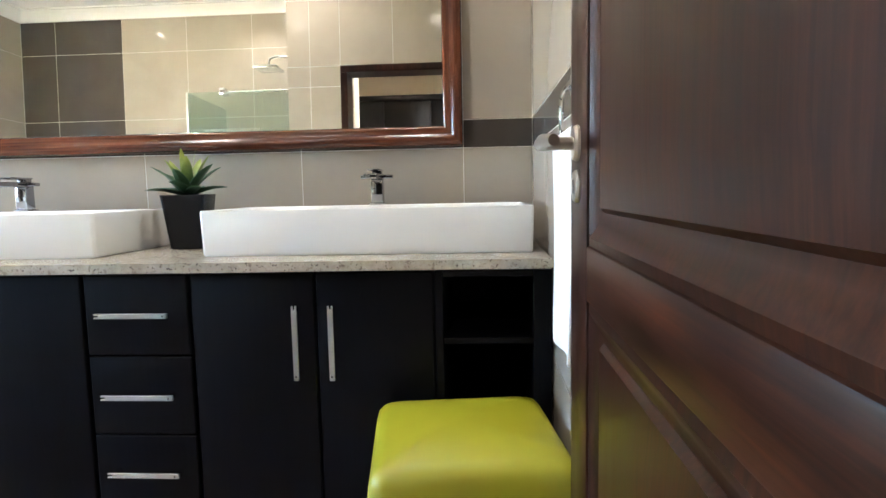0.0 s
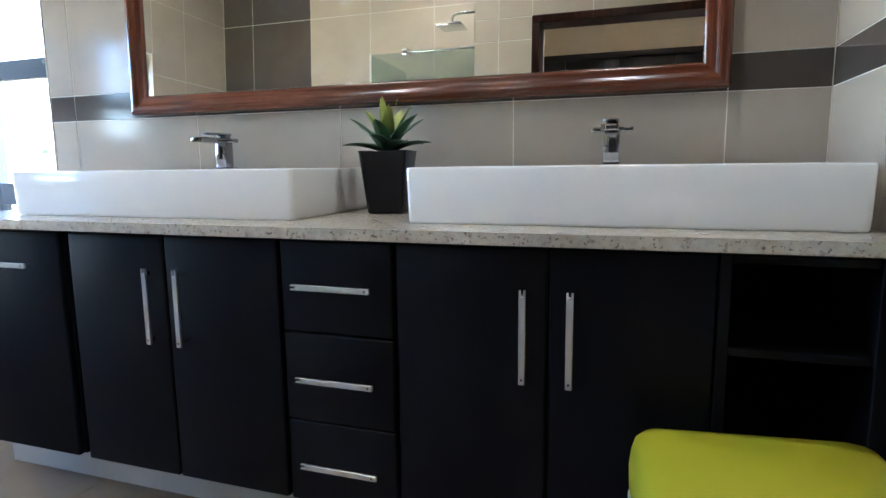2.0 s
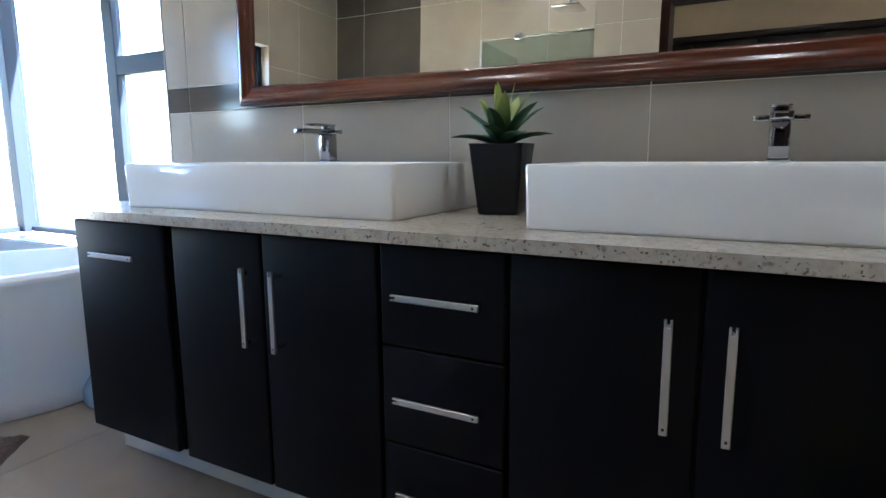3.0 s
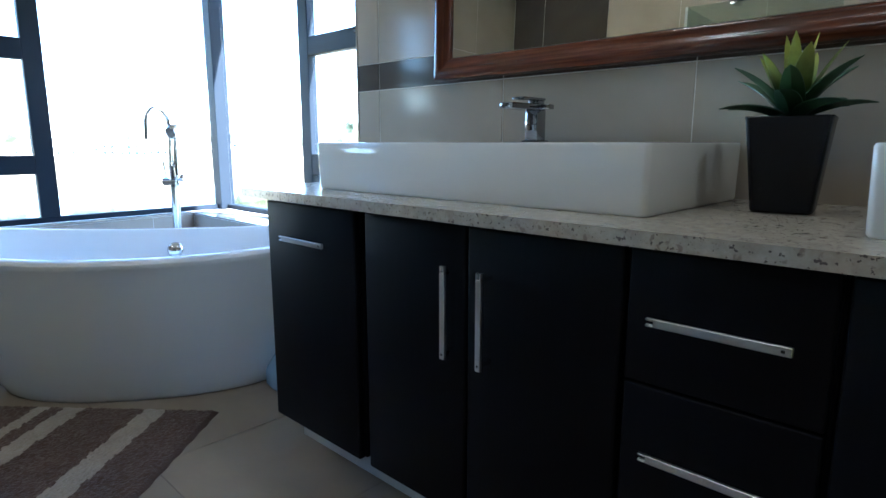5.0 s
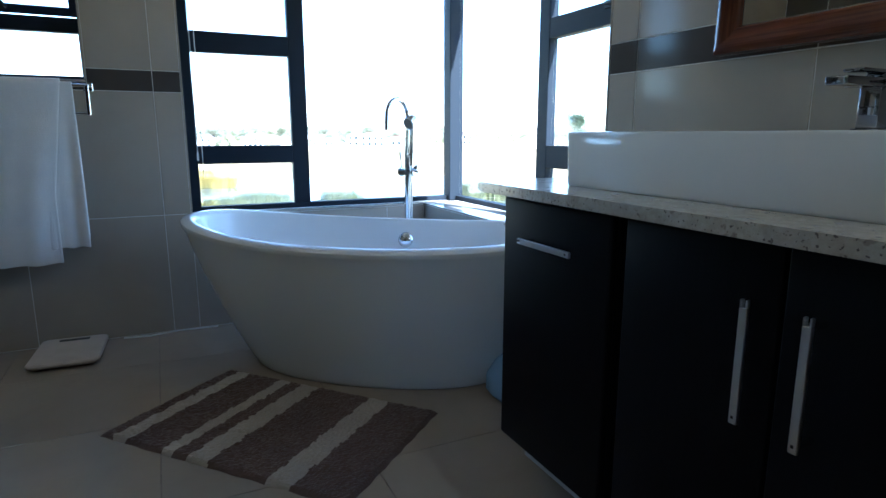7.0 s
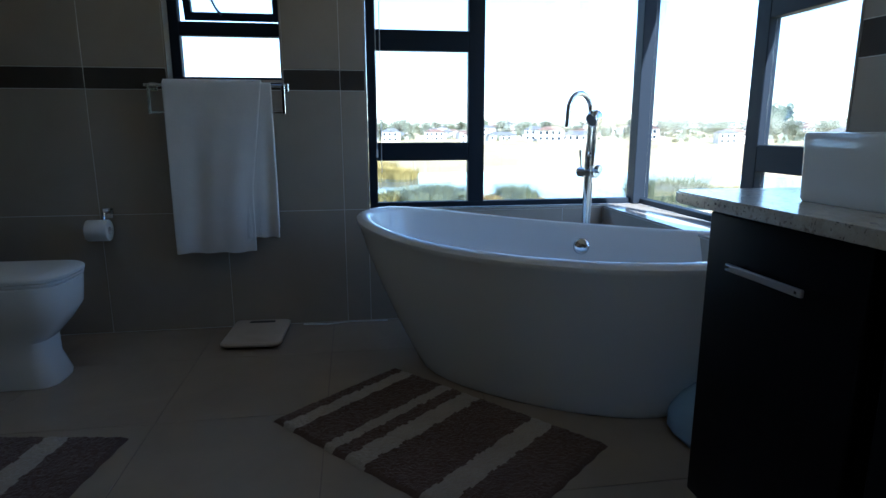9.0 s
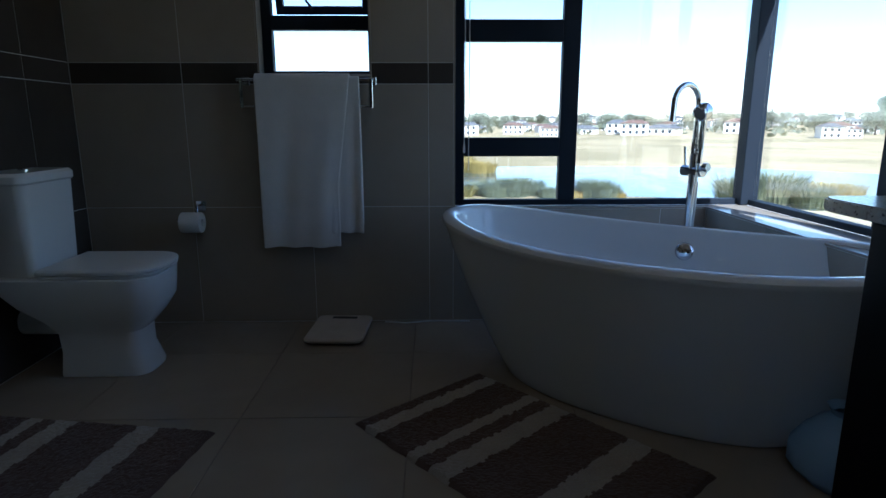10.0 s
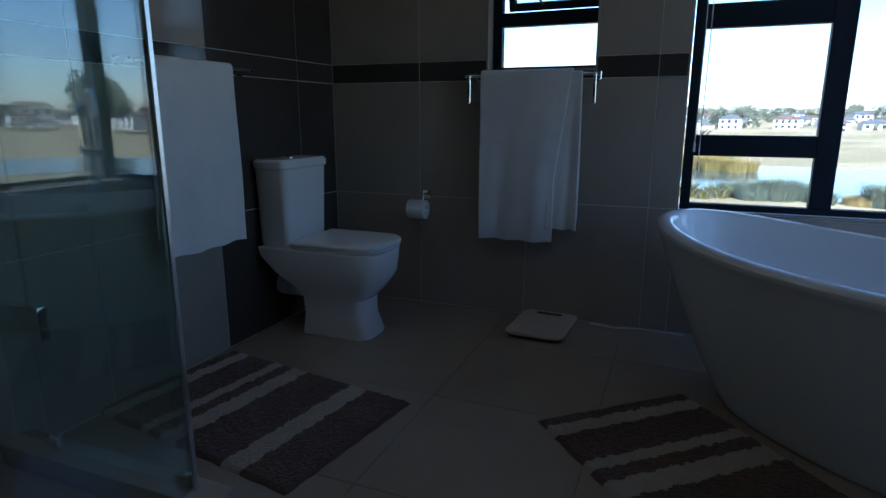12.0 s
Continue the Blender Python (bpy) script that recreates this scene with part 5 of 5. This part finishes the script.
def house(label, at, az, w, d, storeys, roof_mat, size=0.42):
    h = thing("house", label, "house", at, az, group="houses across the lake")
    top_z = 2.9 * storeys
    part("wall", boxes((-w / 2, w / 2, -d / 2, d / 2, -0.9, top_z)), M_HOUSE, h, smooth=False)
    bm = bmesh.new()
    o = 0.6
    a = [bm.verts.new(p) for p in ((-w / 2 - o, -d / 2 - o, top_z), (w / 2 + o, -d / 2 - o, top_z), (w / 2 + o, d / 2 + o, top_z), (-w / 2 - o, d / 2 + o, top_z))]
    r0, r1 = bm.verts.new((-w / 2 + d / 2 - 0.5, 0, top_z + d * 0.24)), bm.verts.new((w / 2 - d / 2 + 0.5, 0, top_z + d * 0.24))
    for f in ((a[0], a[1], r1, r0), (a[1], a[2], r1), (a[2], a[3], r0, r1), (a[3], a[0], r0), tuple(reversed(a))):
        bm.faces.new(f)
    part("roof", bm, roof_mat, h, smooth=False)
    for s in range(storeys):
        for k in range(int(w // 3.2)):
            x = -w / 2 + 1.8 + k * 3.2
            for side in (-1,):
                y = side * (d / 2 + 0.02)
                part("window", boxes((x - 0.7, x + 0.7, min(y - 0.03, y + 0.03), max(y - 0.03, y + 0.03), s * 2.9 + 0.7, s * 2.9 + 2.2)), M_PANEG, h, smooth=False)
    for child in h.children:
        child.matrix_basis = Matrix.Scale(size, 4)
    return h


protos = [house("pale two-storey house with a clay tile roof", out_at(60, 260), 60, 13, 8, 2, M_ROOF), house("pale single-storey house with a grey roof", out_at(75, 235), 80, 16, 8, 1, M_ROOFG),
          house("cream two-storey house with a grey hipped roof", out_at(88, 270), 95, 11, 8, 2, M_ROOFG)]
for k in range(290):
    az = -50 + k * 0.54 + rr.uniform(-1, 1)
    dist = rr.choice((160, 175, 190, 205, 230, 255, 285, 315)) + rr.uniform(-10, 10)
    x, y, z = out_at(az, dist)
    copy_thing(protos[k % 3], pose(x, y, z, 0, 0, az + rr.uniform(-40, 40)) @ Matrix.Scale(rr.uniform(0.75, 1.25), 4))
copy_thing(protos[0], pose(*out_at(33.8, 190), 0, 0, 25) @ Matrix.Scale(1.9, 4))
copy_thing(protos[0], pose(*out_at(42.7, 195), 0, 0, 42) @ Matrix.Scale(1.5, 4))
copy_thing(protos[2], pose(*out_at(30.7, 200), 0, 0, 20) @ Matrix.Scale(1.55, 4))


bm = bmesh.new()
for k in range(1500):
    az, dist = rr.uniform(-50, 112), 150 + 230 * rr.random() ** 0.8
    x, y, z = out_at(az, dist)
    w = rr.uniform(0.7, 2.2)
    leaf_cloud(bm, rr, (x, y, z + w * 0.35), (w * 1.3, w * 1.3, w * 0.6), 16, w * 0.45)
scrub = tagged(part("scrub", bm, M_FAR, smooth=False), "dense green shrubs and gardens between the far houses, paled like haze", "shrubs", kind="stuff")


def grass_clump(name, label, category, at, radius, height, blades, mat, seed, lean=0.5, width=0.012):
    g = thing(name, label, category, at, group="plants by the lake")
    r = random.Random(seed)
    bm = bmesh.new()
    for _ in range(blades):
        a, q = r.uniform(0, 6.283), radius * r.random() ** 0.5
        b = Vector((math.cos(a) * q, math.sin(a) * q, 0))
        out = Vector((math.cos(a), math.sin(a), 0)) * lean * r.uniform(0.2, 1.0) * height + Vector((r.uniform(-0.15, 0.15), r.uniform(-0.15, 0.15), 0)) * height
        h = height * r.uniform(0.6, 1.0)
        side = Vector((-math.sin(a + r.uniform(-1, 1)), math.cos(a), 0)) * width
        mid = b + out * 0.4 + Vector((0, 0, h * 0.65))
        tip = b + out + Vector((0, 0, h))
        v = [bm.verts.new(p) for p in (b - side, b + side, mid + side * 0.7, mid - side * 0.7, tip)]
        bm.faces.new(v[:4])
        bm.faces.new((v[3], v[2], v[4]))
    part("blades", bm, mat, g, smooth=False)
    return g


gold = grass_clump("grass_clump", "golden ornamental grass clump on the bank", "grass clump", out_at(87, 48), 1.5, 1.15, 1300, M_STRAW, 31, 0.45, 0.022)
sage = grass_clump("shrub", "grey green rush shrub at the water's edge", "shrub", out_at(82, 31.5), 0.85, 1.25, 1100, M_SAGE, 32, 0.55, 0.014)
aloe = grass_clump("aloe_plant", "spiky yellow green aloe rosette in the garden", "aloe", out_at(86.6, 31), 0.2, 0.85, 60, M_ALOE, 33, 1.0, 0.055)
for az, d, s in ((88.6, 49.5, 1.1), (85.4, 47, 0.9), (90.2, 51, 1.0), (87.8, 52.5, 1.2), (92, 52, 1.0), (75.9, 31.6, 0.5), (72.3, 31.2, 0.45), (58, 34, 0.9), (54.5, 35, 1.0), (26, 34, 1.0)):
    copy_thing(gold, Matrix.Translation(out_at(az, d)) @ Matrix.Rotation(az, 4, "Z") @ Matrix.Scale(s, 4))
for az, d, s in ((83.9, 31.2, 0.9), (80.4, 32.2, 0.85), (78.6, 31.0, 0.6), (74.2, 31.6, 1.0), (73.0, 31.0, 0.8), (86.0, 33, 0.6), (61, 31.5, 1.3), (58.6, 32.2, 1.5), (55.5, 31.5, 1.0), (45, 32.2, 1.0), (12, 32.0, 1.0), (-4, 32.3, 1.1)):
    copy_thing(sage, Matrix.Translation(out_at(az, d)) @ Matrix.Rotation(az, 4, "Z") @ Matrix.Scale(s, 4))
for az, d, s in ((88.0, 30.4, 0.9), (89.4, 31.0, 1.1), (85.5, 31.6, 0.8), (91.0, 30.2, 0.9), (87.4, 32.4, 0.8), (90.2, 32.2, 0.8)):
    copy_thing(aloe, Matrix.Translation(out_at(az, d)) @ Matrix.Rotation(az, 4, "Z") @ Matrix.Scale(s, 4))

# ---- tiles ----
TILE_MESHES = {}


def tile_mesh(w, h, mat, depth=0.0017):
    key = (round(w, 3), round(h, 3), mat.name)
    if key not in TILE_MESHES:
        bm = bmesh.new()
        c, a, b = 0.0008, w / 2, h / 2
        loft(bm, [[(-a, -b, 0), (a, -b, 0), (a, b, 0), (-a, b, 0)], [(-a, -b, depth - c), (a, -b, depth - c), (a, b, depth - c), (-a, b, depth - c)],
                  [(-a + c, -b + c, depth), (a - c, -b + c, depth), (a - c, b - c, depth), (-a + c, b - c, depth)]], False, True)
        TILE_MESHES[key] = mesh_from("tile", bm, mat, smooth=False)
    return TILE_MESHES[key]


def lay(parent, origin, udir, vdir, us, vs, holes, pick, gap=0.003, name="tile"):
    """Tiles between the joints us and vs of a plane; holes: (u0, u1, v0, v1) left free."""
    o, u, v = Vector(origin), Vector(udir), Vector(vdir)
    turn = (Matrix((u, v, u.cross(v))) if name == "floor_tile" else Matrix((-u, v, -u.cross(v)))).transposed().to_4x4()
    for u0, u1 in zip(us, us[1:]):
        for v0, v1 in zip(vs, vs[1:]):
            if any(u0 >= h[0] - 1e-4 and u1 <= h[1] + 1e-4 and v0 >= h[2] - 1e-4 and v1 <= h[3] + 1e-4 for h in holes):
                continue
            w, h = u1 - u0 - gap, v1 - v0 - gap
            if min(w, h) < 0.006:
                continue
            ob = new(name, tile_mesh(w, h, pick(0.5 * (u0 + u1), 0.5 * (v0 + v1))))
            ob.matrix_basis = Matrix.Translation(o + u * (u0 + u1) / 2 + v * (v0 + v1) / 2) @ turn
            ob.parent = parent


ROWS_Z = [0.0, 0.615, BAND0, BAND1, 1.935, 2.545, CEIL]


def joints(start, end, first, pitch=0.608, extra=()):
    k = math.ceil((start - first) / pitch)
    out = [start, end, *extra]
    while first + k * pitch < end - 0.004:
        if first + k * pitch > start + 0.004:
            out.append(first + k * pitch)
        k += 1
    return sorted(set(out))


def banded(u, z):
    return M_BROWN if BAND0 < z < BAND1 else M_BEIGE


# north wall: u runs west (so that u x z points into the room)
lay(wall_north, (0, YN + 0.0019, 0), (-1, 0, 0), (0, 0, 1), joints(-XE, -JAMB_N, -2.545, 0.602), ROWS_Z, [], banded)
lay(wall_north, (0, YN + 0.0019, 0), (-1, 0, 0), (0, 0, 1), joints(-JAMB_N, -XW, -2.545, 0.602), [0.0, SILL - 0.012], [], banded)
lay(wall_north, (0, YN + 0.0019, 0), (-1, 0, 0), (0, 0, 1), joints(-JAMB_N, -XW, -2.545, 0.602), [HEAD, 2.545, CEIL], [], banded)
# east wall: u runs south to north reversed
lay(wall_east, (XE + 0.0019, 0, 0), (0, 1, 0), (0, 0, 1), joints(YD, YN, 4.784), ROWS_Z, [], banded)
# west wall
west = ((XW - 0.0019, 0, 0), (0, -1, 0), (0, 0, 1))
lay(wall_west, *west, joints(-JAMB_W, -YS, -3.737, 0.602), [0.0, 0.615, BAND0], [], banded)
lay(wall_west, *west, joints(-JAMB_W, -SY1, -3.737, 0.602), ROWS_Z[2:], [], banded)
lay(wall_west, *west, joints(-SY0, -YS, -3.737, 0.602), ROWS_Z[2:], [], banded)
lay(wall_west, *west, joints(-SY1, -SY0, -3.737, 0.602), [BAND0, SZ0], [], banded)
lay(wall_west, *west, joints(-SY1, -SY0, -3.737, 0.602), [SZ1, 2.545, CEIL], [], banded)
lay(wall_west, (XW - 0.0019, 0, 0), (0, -1, 0), (0, 0, 1), joints(-YN, -JAMB_W, -3.737, 0.602), [0.0, SILL - 0.012], [], banded)
lay(wall_west, (XW - 0.0019, 0, 0), (0, -1, 0), (0, 0, 1), joints(-YN, -JAMB_W, -3.737, 0.602), [HEAD, 2.545, CEIL], [], banded)
# south wall with its brown column
lay(wall_south, (0, YS - 0.0019, 0), (1, 0, 0), (0, 0, 1), [XW, -1.282, -0.645, -0.037, 0.571, XS], ROWS_Z, [], lambda u, z: M_BROWN if u < -0.645 or BAND0 < z < BAND1 else M_BEIGE)
# door wall and shower side
lay(wall_door, (0, YD - 0.0019, 0), (1, 0, 0), (0, 0, 1), [XS, 1.40, DX0 - 0.05, 2.0, DX1 + 0.036, XE], sorted(ROWS_Z + [DTOP + 0.05]), [(DX0 - 0.05, DX1 + 0.036, 0, DTOP + 0.05)], banded)
lay(wall_door, (XS + 0.0019, 0, 0), (0, 1, 0), (0, 0, 1), [YS, 2.52, YD], ROWS_Z, [], banded)
# floor
lay(floor, (0, 0, -0.0017), (1, 0, 0), (0, 1, 0), joints(XW, XE, 0.048, 0.606), joints(YS, YN, 3.662, 0.606), [], lambda u, v: M_FLOOR, gap=0.003, name="floor_tile")
